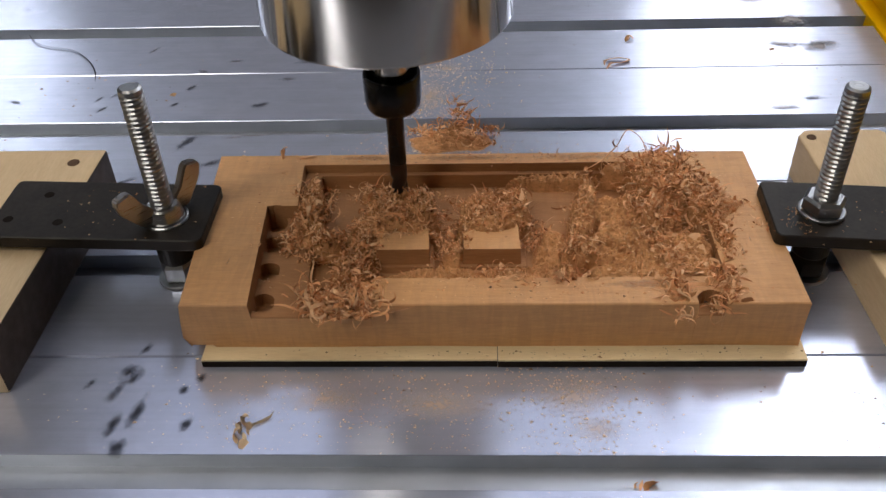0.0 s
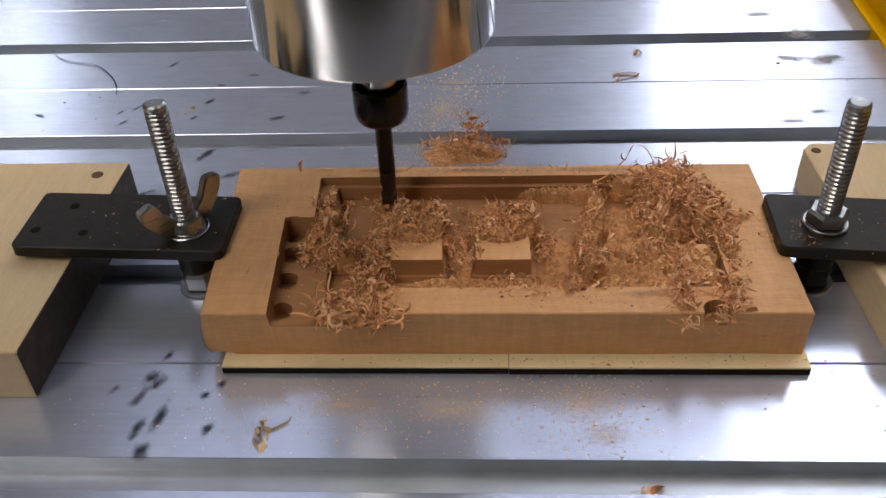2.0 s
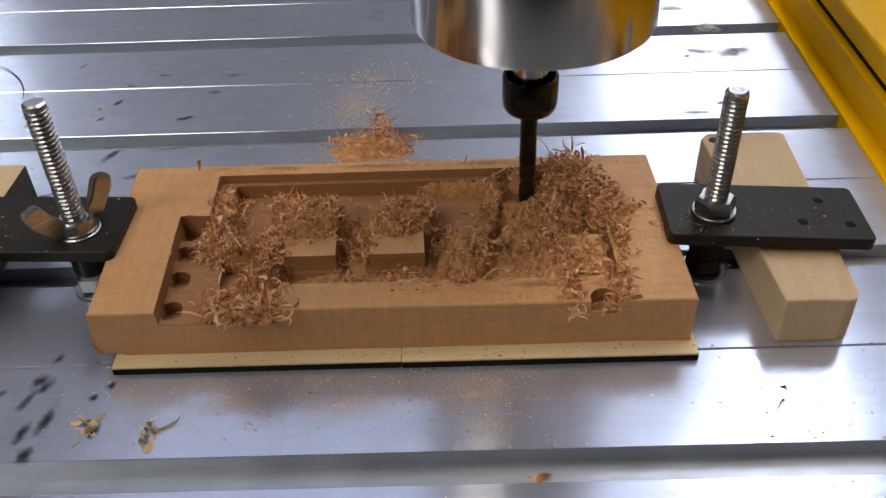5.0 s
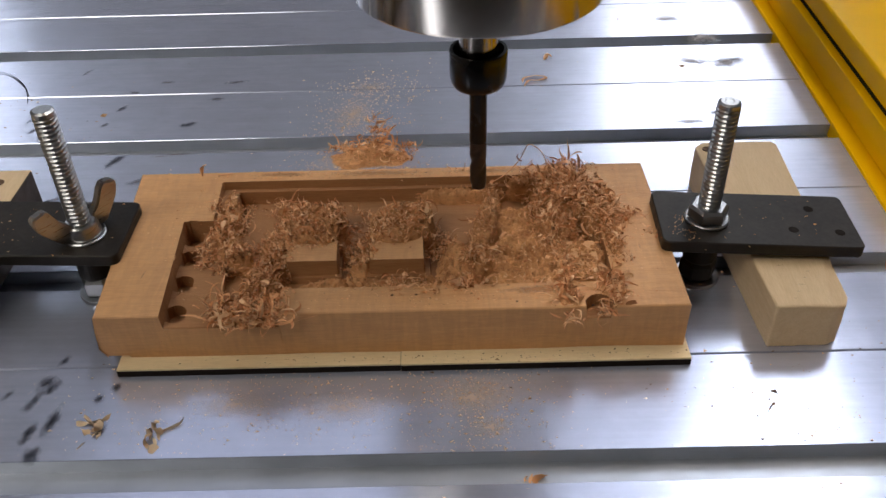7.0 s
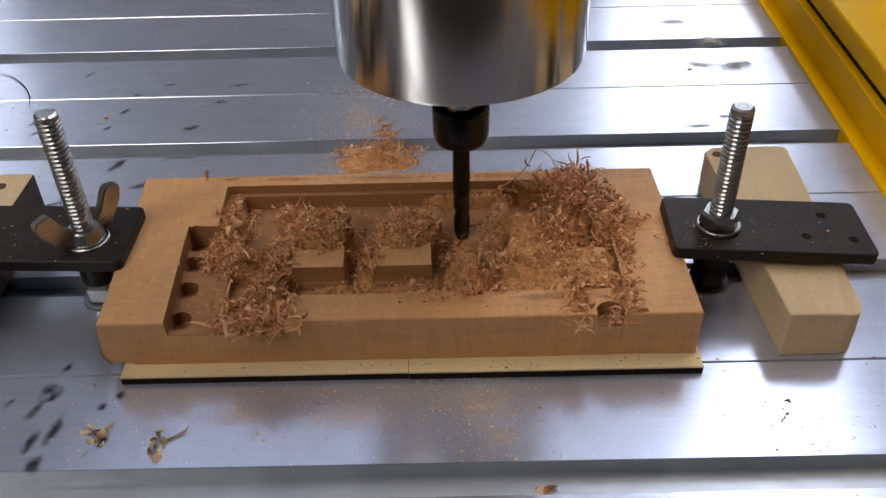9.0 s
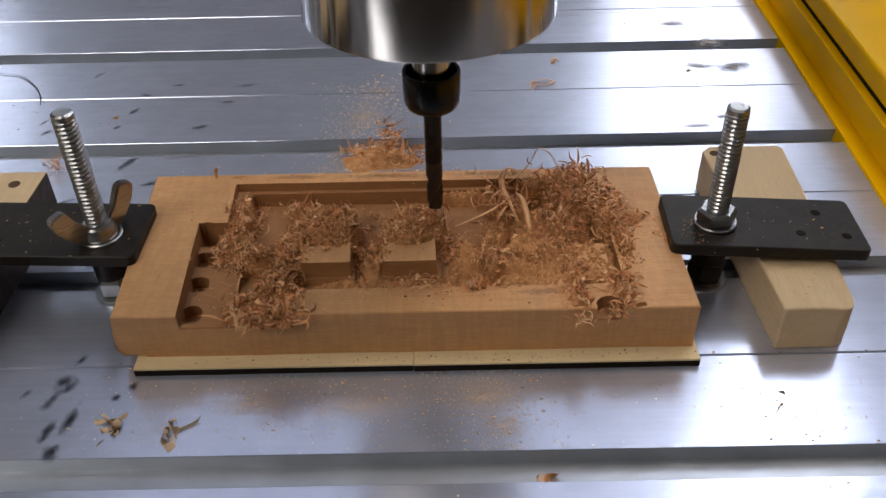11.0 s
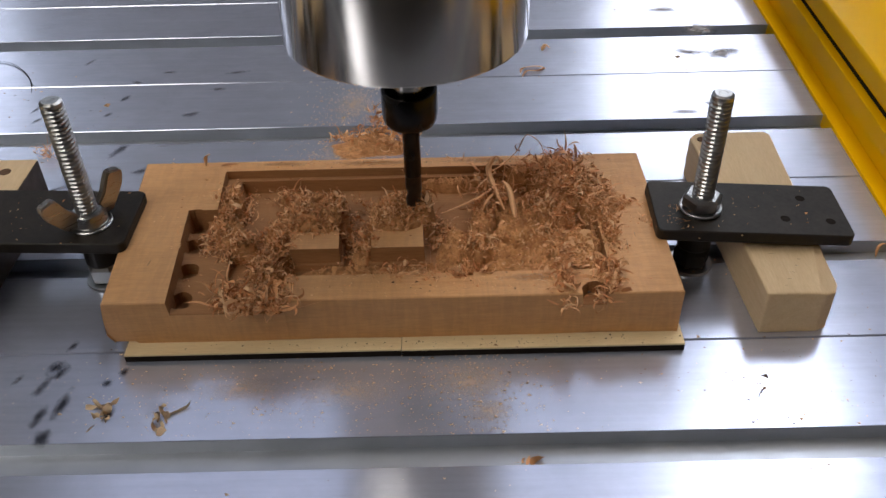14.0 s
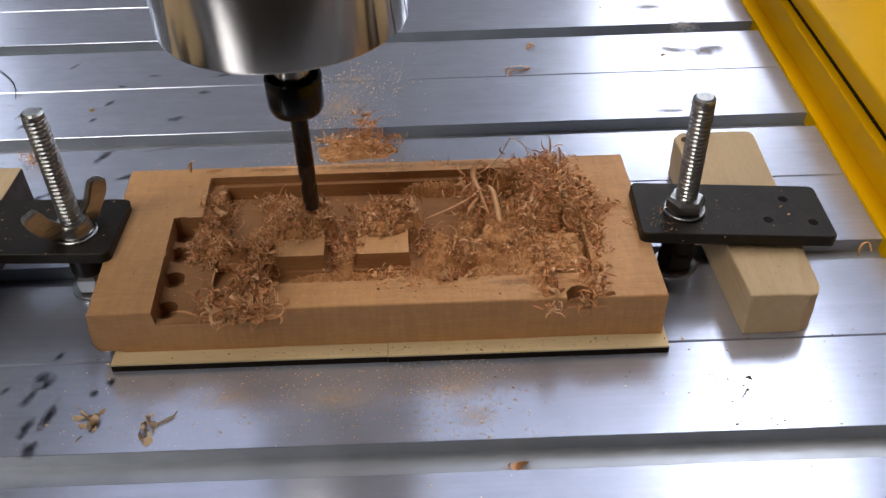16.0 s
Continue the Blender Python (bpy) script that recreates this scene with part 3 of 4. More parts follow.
# heaps of crumbs in the pocket: centre x, y, half sizes, height over the floor, turn in degrees
FILL = [(-0.0280, 0.0385, 0.0105, 0.0040, 0.0098, 0), (0.0010, 0.0385, 0.0105, 0.0040, 0.0098, 0), (-0.0222, 0.0490, 0.0046, 0.0100, 0.0112, 14), (0.0095, 0.0500, 0.0046, 0.0085, 0.0106, 12), (-0.0310, 0.0560, 0.0085, 0.0060, 0.0074, 0), (0.0030, 0.0560, 0.0085, 0.0060, 0.0074, 0), (-0.0065, 0.0480, 0.0036, 0.0080, 0.0090, 12),
        (-0.0622, 0.0540, 0.0042, 0.0200, 0.0068, 0), (-0.0600, 0.0400, 0.0060, 0.0090, 0.0064, 0), (-0.0530, 0.0325, 0.0055, 0.0036, 0.0080, 0), (-0.0440, 0.0215, 0.0066, 0.0075, 0.0062, 20),
        (-0.0405, 0.0300, 0.0055, 0.0065, 0.0066, 0), (-0.0305, 0.0450, 0.0125, 0.0115, 0.0098, 8), (-0.0420, 0.0390, 0.0060, 0.0060, 0.0052, 0), (-0.0400, 0.0640, 0.0052, 0.0030, 0.0046, 0),
        (0.0012, 0.0450, 0.0115, 0.0115, 0.0098, -4), (-0.0115, 0.0300, 0.0040, 0.0045, 0.0048, 0), (0.0040, 0.0190, 0.0062, 0.0032, 0.0050, 0), (-0.0140, 0.0190, 0.0210, 0.0060, 0.0030, 0), (0.0100, 0.0190, 0.0150, 0.0060, 0.0030, 0),
        (0.0200, 0.0300, 0.0055, 0.0160, 0.0030, -8), (0.0318, 0.0470, 0.0046, 0.0235, 0.0084, -10), (0.0288, 0.0265, 0.0062, 0.0062, 0.0094, 0), (0.0440, 0.0280, 0.0130, 0.0180, 0.0078, 0),
        (0.0440, 0.0150, 0.0170, 0.0060, 0.0090, 0), (0.0200, 0.0145, 0.0160, 0.0035, 0.0060, 0), (0.0450, 0.0500, 0.0120, 0.0120, 0.0060, 0), (0.0610, 0.0620, 0.0120, 0.0135, 0.0122, 10),
        (0.0725, 0.0510, 0.0070, 0.0125, 0.0112, 0), (0.0570, 0.0430, 0.0070, 0.0100, 0.0102, 0), (0.0500, 0.0725, 0.0110, 0.0034, 0.0086, 0), (0.0562, 0.0220, 0.0036, 0.0120, 0.0096, 0), (0.0640, 0.0160, 0.0070, 0.0040, 0.0090, 0), (0.0640, 0.0260, 0.0085, 0.0120, 0.0082, 0),
        (0.0748, 0.0340, 0.0032, 0.0110, 0.0104, 0), (0.0250, 0.0715, 0.0180, 0.0028, 0.0050, 0)]
PITS = [(-0.0282, 0.0552, 0.0028), (-0.0110, 0.0560, 0.0036), (-0.0140, 0.0500, 0.0036), (-0.0165, 0.0440, 0.0028), (0.0039, 0.0550, 0.0028), (0.0401, 0.0280, 0.0011), (0.0434, 0.0213, 0.0010),
        (0.0385, 0.0300, 0.0010), (0.0420, 0.0262, 0.0009), (0.0460, 0.0310, 0.0008), (0.0445, 0.0640, 0.0046), (-0.0552, 0.0265, 0.0018), (-0.0560, 0.0222, 0.0018)]


def crumb_height(x, y):
    """Height of the loose crumbs that half fill the pocket."""
    h = -0.0004
    p = Vector((x * 230, y * 230, 2.0))
    n1, n2, n3 = noise.noise(p), noise.noise(p * 2.9), noise.noise(p * 6.1)
    for cx, cy, rx, ry, up, turn in FILL:
        dx, dy = x - cx, y - cy
        if abs(dx) > 0.026 or abs(dy) > 0.026:
            continue
        c, s = math.cos(radians(turn)), math.sin(radians(turn))
        d = math.hypot((dx * c + dy * s) / rx, (dy * c - dx * s) / ry) + 0.22 * n1 + 0.14 * n2
        h = max(h, up * (1 - smooth_step(0.70, 1.12, d)))
    k = min(1.0, max(0.0, h) / 0.003)
    h += k * (0.0012 * n1 + 0.0017 * n2 + 0.0013 * n3)
    for cx, cy, r in PITS:
        h -= 0.0130 * math.exp(-(((x - cx) ** 2 + (y - cy) ** 2) / r ** 2) ** 2)
    if y < 0.0160:
        h = min(h, 0.0088 + 0.5 * max(0.0, y - 0.0125))
    return FLOOR - 0.0002 + h


def surface(x, y):
    if not (BX0 - 0.004 < x < BX1 and 0.0 <= y < BY1):
        return 0.0 if y > BY1 else BTOP - 0.003
    s = board_height(x, y)
    return max(s, crumb_height(x, y)) if inside(x, y, -0.066, 0.0795, 0.0115, 0.0785) else s


def build_crumbs():
    step, x0, y0 = 0.00036, -0.0664, 0.0116
    nx, ny = int(0.1462 / step), int(0.0672 / step)
    verts = [(x0 + i * step, y0 + j * step, crumb_height(x0 + i * step, y0 + j * step)) for j in range(ny) for i in range(nx)]
    keep = [z > board_height(x, y) - 0.0012 for x, y, z in verts]
    faces = []
    for j in range(ny - 1):
        for i in range(nx - 1):
            a = j * nx + i
            if keep[a] or keep[a + 1] or keep[a + nx] or keep[a + nx + 1]:
                faces.append((a, a + 1, a + 1 + nx, a + nx))
    ob = from_arrays("router_crumbs", verts, faces, DUST, None, True)
    tagged(ob, "packed brown router crumbs half filling the routed pocket", "sawdust", kind="stuff")


build_crumbs()

# n, centre, spread, lift, length, width, curl, flat
def heap(n, x, y, sx, sy, lift, length=0.0050, width=0.0007, curl=3.0, flat=0.78):
    return (int(n * 2.2), (x, y), (sx, sy), lift, length * 0.68, width * 0.70, curl * 1.6, flat)


shavings("tangled curly tan shavings hanging over the board's front edge", [heap(190, -0.0475, 0.0040, 0.0060, 0.0032, 0.0046, 0.0072, 0.0011, 3.2, 0.70), heap(70, -0.0450, -0.0004, 0.0070, 0.0012, 0.0020, 0.0072, 0.0010, 2.6), heap(110, -0.0420, 0.0110, 0.0046, 0.0030, 0.0040, 0.0048)], surface)
shavings("brown shavings along the stepped edge of the pocket", [heap(300, -0.0612, 0.0480, 0.0030, 0.0110, 0.0020, 0.0036), heap(100, -0.0530, 0.0320, 0.0028, 0.0024, 0.0024, 0.0040), heap(200, -0.0430, 0.0220, 0.0036, 0.0046, 0.0020, 0.0038), heap(60, -0.0660, 0.0350, 0.0020, 0.0060, 0.0008, 0.0030)], surface)
shavings("loose brown shavings heaped between the letter islands", [heap(300, -0.0310, 0.0460, 0.0072, 0.0058, 0.0020, 0.0032), heap(90, -0.0440, 0.0430, 0.0036, 0.0050, 0.0012, 0.0034), heap(70, -0.0150, 0.0380, 0.0024, 0.0050, 0.0014, 0.0038), heap(70, 0.0150, 0.0420, 0.0024, 0.0060, 0.0014, 0.0038), heap(70, -0.0380, 0.0590, 0.0060, 0.0026, 0.0012, 0.0036), heap(60, -0.0050, 0.0600, 0.0080, 0.0026, 0.0010, 0.0036), heap(60, -0.0222, 0.0490, 0.0026, 0.0046, 0.0020, 0.0036), heap(280, 0.0005, 0.0460, 0.0066, 0.0058, 0.0020, 0.0032), heap(60, 0.0095, 0.0500, 0.0026, 0.0046, 0.0020, 0.0036), heap(60, -0.0115, 0.0310, 0.0028, 0.0030, 0.0010, 0.0030), heap(120, -0.0400, 0.0320, 0.0036, 0.0050, 0.0018, 0.0036), heap(40, -0.0410, 0.0640, 0.0040, 0.0018, 0.0030, 0.0048, 0.0006, 2.0), heap(24, -0.0220, 0.0370, 0.0060, 0.0016, 0.0006, 0.0034),
          heap(50, 0.0040, 0.0190, 0.0036, 0.0016, 0.0016, 0.0036), heap(50, -0.0150, 0.0165, 0.0150, 0.0022, 0.0004, 0.0034, 0.0004, 1.2), heap(36, 0.0160, 0.0125, 0.0080, 0.0016, 0.0006, 0.0060, 0.0008, 1.2)], surface)
shavings("dusty shavings on a raised ridge in the pocket", [heap(120, 0.0320, 0.0480, 0.0026, 0.0110, 0.0010, 0.0028), heap(130, 0.0285, 0.0260, 0.0034, 0.0034, 0.0024, 0.0040, 0.0008), heap(26, 0.0230, 0.0140, 0.0040, 0.0014, 0.0012, 0.0060, 0.0010, 1.4)], surface)
shavings("deep tangled heap of reddish brown shavings", [heap(560, 0.0600, 0.0610, 0.0064, 0.0075, 0.0040, 0.0044, 0.0008, 2.6), heap(260, 0.0722, 0.0500, 0.0036, 0.0066, 0.0024, 0.0042, 0.0008, 2.6), heap(200, 0.0570, 0.0420, 0.0036, 0.0056, 0.0028, 0.0044, 0.0008, 2.4), heap(110, 0.0500, 0.0720, 0.0070, 0.0020, 0.0030, 0.0050, 0.0008, 2.0), heap(110, 0.0440, 0.0300, 0.0060, 0.0080, 0.0003, 0.0020, 0.0006, 1.6, 0.88),
          heap(110, 0.0560, 0.0210, 0.0016, 0.0060, 0.0014, 0.0040), heap(130, 0.0745, 0.0330, 0.0018, 0.0060, 0.0018, 0.0036), heap(36, 0.0640, 0.0130, 0.0040, 0.0016, 0.0014, 0.0056, 0.0009, 1.6), heap(40, 0.0810, 0.0480, 0.0020, 0.0030, 0.0010, 0.0035), heap(22, 0.0620, 0.0770, 0.0070, 0.0018, 0.0040, 0.0060, 0.0009, 2.2, 0.6)], surface)
shavings("pale shavings spilling over the front edge by the notch", [heap(46, 0.0560, 0.0040, 0.0014, 0.0044, 0.0014, 0.0070, 0.0010, 2.4), heap(80, 0.0705, 0.0060, 0.0030, 0.0045, 0.0022, 0.0060, 0.0010, 2.6)], surface)
shavings("thin scattered shavings on the board", [heap(60, 0.0300, 0.0150, 0.0250, 0.0030, 0.0003, 0.0030, 0.0005, 1.2), heap(40, 0.0100, 0.0760, 0.0500, 0.0030, 0.0003, 0.0025, 0.0004, 1.2), heap(24, -0.0740, 0.0300, 0.0030, 0.0200, 0.0003, 0.0020, 0.0004, 1.0), heap(8, 0.0895, 0.0380, 0.0012, 0.0008, 0.0004, 0.0035, 0.0008, 1.6)], surface)
shavings("pile of orange-brown shavings on the table behind the board", [heap(110, -0.0150, 0.1260, 0.0095, 0.0050, 0.0060, 0.0060, 0.0008, 3.0), heap(60, -0.0110, 0.1330, 0.0030, 0.0030, 0.0120, 0.0060, 0.0008, 3.0), heap(40, 0.0000, 0.1240, 0.0030, 0.0040, 0.0040, 0.0050)], lambda x, y: 0.0)


def mound(name, label, cx, cy, rx, ry, h, seed):
    """A low uneven mound of sawdust on the table."""
    n = 44
    verts, faces = [], []
    for j in range(n + 1):
        for i in range(n + 1):
            u, v = 2 * i / n - 1, 2 * j / n - 1
            d = math.hypot(u, v) + 0.35 * noise.noise(Vector((u * 2.2 + seed, v * 2.2, seed)))
            z = h * (1 - smooth_step(0.1, 0.9, d)) * (1 + 0.7 * noise.noise(Vector((u * 9, v * 9, seed)))) - 0.0002
            verts.append((cx + rx * u, cy + ry * v, z))
    for j in range(n):
        for i in range(n):
            a = j * (n + 1) + i
            q = (a, a + 1, a + n + 2, a + n + 1)
            if max(verts[k][2] for k in q) > 0:
                faces.append(q)
    return tagged(from_arrays(name, verts, faces, DUST, None, True), label, "sawdust", kind="stuff")


mound("sawdust_mound", "low mound of orange sawdust on the table", -0.0150, 0.1240, 0.0200, 0.0120, 0.0050, 3.0)


def specks(label, clouds, mat, z=0.0, far=1.0):
    """Tiny crumbs scattered on the table: small wedges."""
    verts, faces = [], []
    for n, cx, cy, sx, sy, size in clouds:
        for _ in range(n):
            x, y = cx + sx * RNG.normal(), cy + sy * RNG.normal()
            if not (TABLE_X0 < x < 0.185) or z < 0.001 and any(a - 0.0005 < y < b + 0.0005 for a, b in SLOTS):
                continue
            s = size * math.exp(RNG.normal() * 0.5)
            a = RNG.random() * 6.283
            k = len(verts)
            for da, rr, zz in ((0, 1.0, 0), (2.2, 0.7, 0), (4.1, 0.8, 0), (1.0, 0.2, 0.5)):
                verts.append((x + s * rr * math.cos(a + da) * 1.3, y + s * rr * math.sin(a + da), z + s * zz))
            faces += [(k, k + 1, k + 3), (k + 1, k + 2, k + 3), (k + 2, k, k + 3)]
    return tagged(from_arrays("crumbs", verts, faces, mat), label, "crumbs", kind="stuff")


specks("fine tan sawdust scattered on the table", [(800, 0.0250, -0.0180, 0.0120, 0.0140, 0.00018), (110, 0.0240, -0.0200, 0.0110, 0.0120, 0.00034), (1100, -0.0300, -0.0180, 0.0400, 0.0110, 0.00020), (2200, -0.0220, 0.1400, 0.0120, 0.0260, 0.00024), (900, -0.0150, 0.1080, 0.0240, 0.0090, 0.00024), (500, -0.0150, 0.1850, 0.0140, 0.0100, 0.00024), (120, 0.0400, -0.0430, 0.0200, 0.0030, 0.00030)], PALE)
specks("dark specks scattered on the table", [(120, 0.1250, -0.0260, 0.0180, 0.0120, 0.00028), (140, 0.0300, -0.0150, 0.0450, 0.0140, 0.00022), (110, -0.1900, 0.1500, 0.0350, 0.0300, 0.00035), (60, 0.1000, 0.1650, 0.0350, 0.0350, 0.00026), (40, 0.1550, 0.1850, 0.0150, 0.0200, 0.00030), (60, 0.1500, -0.0100, 0.0250, 0.0200, 0.00025)], CRUMB)

specks("brown specks of dust on the plywood strips", [(90, 0.0480, -0.0024, 0.0260, 0.0011, 0.00022), (40, -0.0400, -0.0022, 0.0260, 0.0010, 0.00020)], CRUMB, 0.0034)


def smears(marks, mat=None, label="dark oily smears on the aluminium table", grow=1.85, z0=0.00012):
    """Oily marks on the table: x, y, half length, half width, turn in degrees."""
    bm = bmesh.new()
    uv = bm.loops.layers.uv.new("UVMap")
    for k, (x, y, a, b, turn) in enumerate(marks):
        c, s, n = math.cos(radians(turn)), math.sin(radians(turn)), 16
        mid = bm.verts.new((x, y, (z0 if mat is None else z0 + 0.0001 + 0.0001 * abs(marks[0][0])) + 0.000004 * k))
        ring = []
        for i in range(n):
            t = 2 * math.pi * i / n
            u, v = a * grow * math.cos(t), b * grow * math.sin(t)
            ring.append(bm.verts.new((x + u * c - v * s, y + u * s + v * c, mid.co.z)))
        for i in range(n):
            f = bm.faces.new((mid, ring[i], ring[(i + 1) % n]))
            for lp, w in zip(f.loops, ((0, 0), (math.cos(2 * math.pi * i / n), math.sin(2 * math.pi * i / n)), (math.cos(2 * math.pi * (i + 1) / n), math.sin(2 * math.pi * (i + 1) / n)))):
                lp[uv].uv = w
    return tagged(mesh_object("smears", bm, mat or SMEAR), label, "stain", kind="stuff")


smears([(-0.1126, -0.0066, 0.0042, 0.0026, 70), (-0.1099, 0.0032, 0.0036, 0.0016, 60), (-0.1098, -0.0090, 0.0040, 0.0022, 65), (-0.1143, -0.0154, 0.0044, 0.0021, 65), (-0.1054, -0.0225, 0.0068, 0.0022, 80),
        (-0.1110, -0.0275, 0.0050, 0.0022, 80), (-0.1072, -0.0358, 0.0045, 0.0028, 95), (-0.0895, -0.0274, 0.0034, 0.0022, 80), (-0.0931, -0.0138, 0.0026, 0.0018, 70), (-0.0889, -0.0091, 0.0026, 0.0018, 60), (-0.1229, -0.0116, 0.0028, 0.0014, 60)])
smears([(-0.1352, 0.1885, 0.0030, 0.0018, -20), (-0.1370, 0.1725, 0.0040, 0.0018, 60), (-0.1016, 0.1560, 0.0048, 0.0024, 25), (-0.1412, 0.1572, 0.0030, 0.0015, 50), (-0.1655, 0.2114, 0.0042, 0.0015, 60), (-0.1734, 0.1538, 0.0035, 0.0014, 60),
        (-0.1710, 0.1672, 0.0040, 0.0013, 60), (-0.2165, 0.1613, 0.0035, 0.0016, -30), (-0.1272, 0.1260, 0.0085, 0.0022, 62), (-0.1130, 0.1090, 0.0050, 0.0022, 20), (-0.1466, 0.0962, 0.0060, 0.0014, 30)])
smears([(-0.1207, 0.1986, 0.0040, 0.0014, 5), (-0.0927, 0.1798, 0.0042, 0.0020, 0), (-0.0858, 0.1970, 0.0060, 0.0016, 10), (-0.1778, 0.1631, 0.0035, 0.0012, 70), (0.1600, 0.2300, 0.0080, 0.0030, 20), (0.1640, 0.2080, 0.0090, 0.0030, 10), (0.1450, 0.1560, 0.0050, 0.0022, 0)])

for spot in ((0.0250, -0.0170, 0.0230, 0.0150, 10), (-0.0150, -0.0200, 0.0300, 0.0120, 0), (0.0300, -0.0290, 0.0140, 0.0090, 0), (-0.0250, 0.1620, 0.0260, 0.0180, 80),
             (-0.0200, 0.1200, 0.0380, 0.0180, 5), (-0.0180, 0.1880, 0.0200, 0.0090, 0), (-0.0500, -0.0180, 0.0260, 0.0100, 0)):
    smears([spot], FILM, "thin tan film of sawdust on the aluminium table", 1.0)

for spot in ((-0.0080, 0.0782, 0.0330, 0.0036, 0), (0.0330, 0.0780, 0.0300, 0.0038, 0), (-0.0450, 0.0785, 0.0230, 0.0026, 0), (0.0450, 0.0085, 0.0200, 0.0040, 0)):
    smears([spot], RUST, "thin orange film of sawdust on the board", 1.0, BTOP + 0.0002)
specks("fine sawdust scattered on the board's upper face", [(260, 0.0250, 0.0070, 0.0300, 0.0030, 0.00022), (300, 0.0000, 0.0780, 0.0350, 0.0018, 0.00022), (90, -0.0780, 0.0450, 0.0060, 0.0220, 0.00018), (140, 0.0810, 0.0480, 0.0040, 0.0180, 0.00022)], CHIP, BTOP + 0.0001)
specks("dark crumbs scattered on the board's upper face", [(60, 0.0200, 0.0065, 0.0330, 0.0028, 0.00024), (50, 0.0000, 0.0780, 0.0400, 0.0016, 0.00022)], CRUMB, BTOP + 0.0001)

smears([(0.0795, 0.0235, 0.0050, 0.0005, 88), (0.0705, 0.0660, 0.0060, 0.0005, 86), (0.0830, 0.0300, 0.0035, 0.0004, 90), (-0.0830, 0.0200, 0.0040, 0.0004, 80), (0.0740, 0.0720, 0.0030, 0.0004, 84)], STREAK, "dark grain streaks in the board's upper face", 1.0, BTOP + 0.0002)
smears([(0.1290 + 0.0021 * (k % 5), 0.0060 + 0.0033 * k, 0.0016 + 0.0006 * (k % 3), 0.00025, 5 - 4 * (k % 4)) for k in range(10)], STREAK, "small dark tear-outs in the pine block's top", 1.0, 0.0180)
specks("pale dust specks on a clamp bar", [(70, -0.1260, 0.0410, 0.0200, 0.0080, 0.00022)], CHIP, 0.0270)
specks("pale dust specks on a tilted clamp bar", [(50, 0.1180, 0.0380, 0.0120, 0.0080, 0.00022)], CHIP, 0.0254)

shavings("tiny dark flakes lying on the front of the table", [heap(5, 0.1160, -0.0225, 0.0012, 0.0008, 0.0002, 0.0018, 0.0009, 1.0, 0.95), heap(3, 0.1190, -0.0300, 0.0006, 0.0006, 0.0002, 0.0014, 0.0008, 1.0, 0.95)], lambda x, y: 0.0, CRUMB)
smears([(-0.1010, 0.1300, 0.0140, 0.0013, 0), (-0.1080, 0.1285, 0.0080, 0.0010, 3)], STREAK, "rusty brown streak along a slot lip", 1.0)
for spot in ((0.1560, 0.2350, 0.0200, 0.0120, 20), (0.1450, 0.2080, 0.0180, 0.0070, -10), (0.1620, 0.2050, 0.0180, 0.0110, 10), (0.1300, 0.1480, 0.0160, 0.0040, 0), (0.1420, 0.2600, 0.0180, 0.0080, 0)):
    smears([spot], HAZE, "grey hazy smudge on the aluminium table", 1.0)


def curl(label, pts, width, name="wood_curl", mat=None):
    """One strip along given (x, y, z) points."""
    verts, faces = [], []
    P = [Vector(p) for p in pts]
    fine = []
    for i in range(len(P) - 1):
        a, b, c, d = P[max(0, i - 1)], P[i], P[i + 1], P[min(len(P) - 1, i + 2)]
        for k in range(6):
            t = k / 6
            fine.append(0.5 * ((2 * b) + (c - a) * t + (2 * a - 5 * b + 4 * c - d) * t * t + (3 * b - a - 3 * c + d) * t ** 3))
    fine.append(P[-1])
    for i, p in enumerate(fine):
        t = (fine[min(i + 1, len(fine) - 1)] - fine[max(i - 1, 0)]).normalized()
        s = t.cross(Vector((0.2, 0.3, 1))).normalized()
        w = width * min(1.0, 0.3 + 4 * i / len(fine), 0.2 + 4 * (1 - i / len(fine))) / 2
        up = t.cross(s) * width * 0.12
        for q in (p + s * w, p + up, p - s * w, p - up):
            verts.append(tuple(q))
    for i in range(len(fine) - 1):
        for k in range(4):
            faces.append((4 * i + k, 4 * i + (k + 1) % 4, 4 * i + 4 + (k + 1) % 4, 4 * i + 4 + k))
    return tagged(from_arrays(name, verts, faces, mat or CHIP, None, True), label, "wood curl" if name == "wood_curl" else "hair")


# long curl standing at the back of the heap, thin hairs and rings on the table
curl("long thin wood curl arching above the shavings heap", [(0.0340, 0.0700, 0.0215), (0.0400, 0.0720, 0.0240), (0.0455, 0.0740, 0.0290), (0.0480, 0.0750, 0.0340), (0.0500, 0.0750, 0.0350), (0.0540, 0.0740, 0.0320), (0.0560, 0.0720, 0.0270)], 0.0012)
curl("thin upright splinter at the back of the board", [(-0.0752, 0.0790, 0.0217), (-0.0750, 0.0792, 0.0245), (-0.0744, 0.0794, 0.0262), (-0.0730, 0.0794, 0.0268)], 0.0016)
curl("short splinter lying by the pocket corner", [(-0.0690, 0.0790, 0.0222), (-0.0660, 0.0795, 0.0226), (-0.0630, 0.0800, 0.0224)], 0.0011)
curl("short splinter at the back edge nick", [(0.0690, 0.0780, 0.0200), (0.0685, 0.0790, 0.0260), (0.0680, 0.0792, 0.0275)], 0.0022)
curl("squashed ring of wood lying on the table", [(0.0570, 0.1890, 0.0003), (0.0580, 0.1930, 0.0006), (0.0640, 0.1945, 0.0010), (0.0690, 0.1930, 0.0008), (0.0650, 0.1905, 0.0006), (0.0600, 0.1895, 0.0010), (0.0575, 0.1850, 0.0004)], 0.0014)
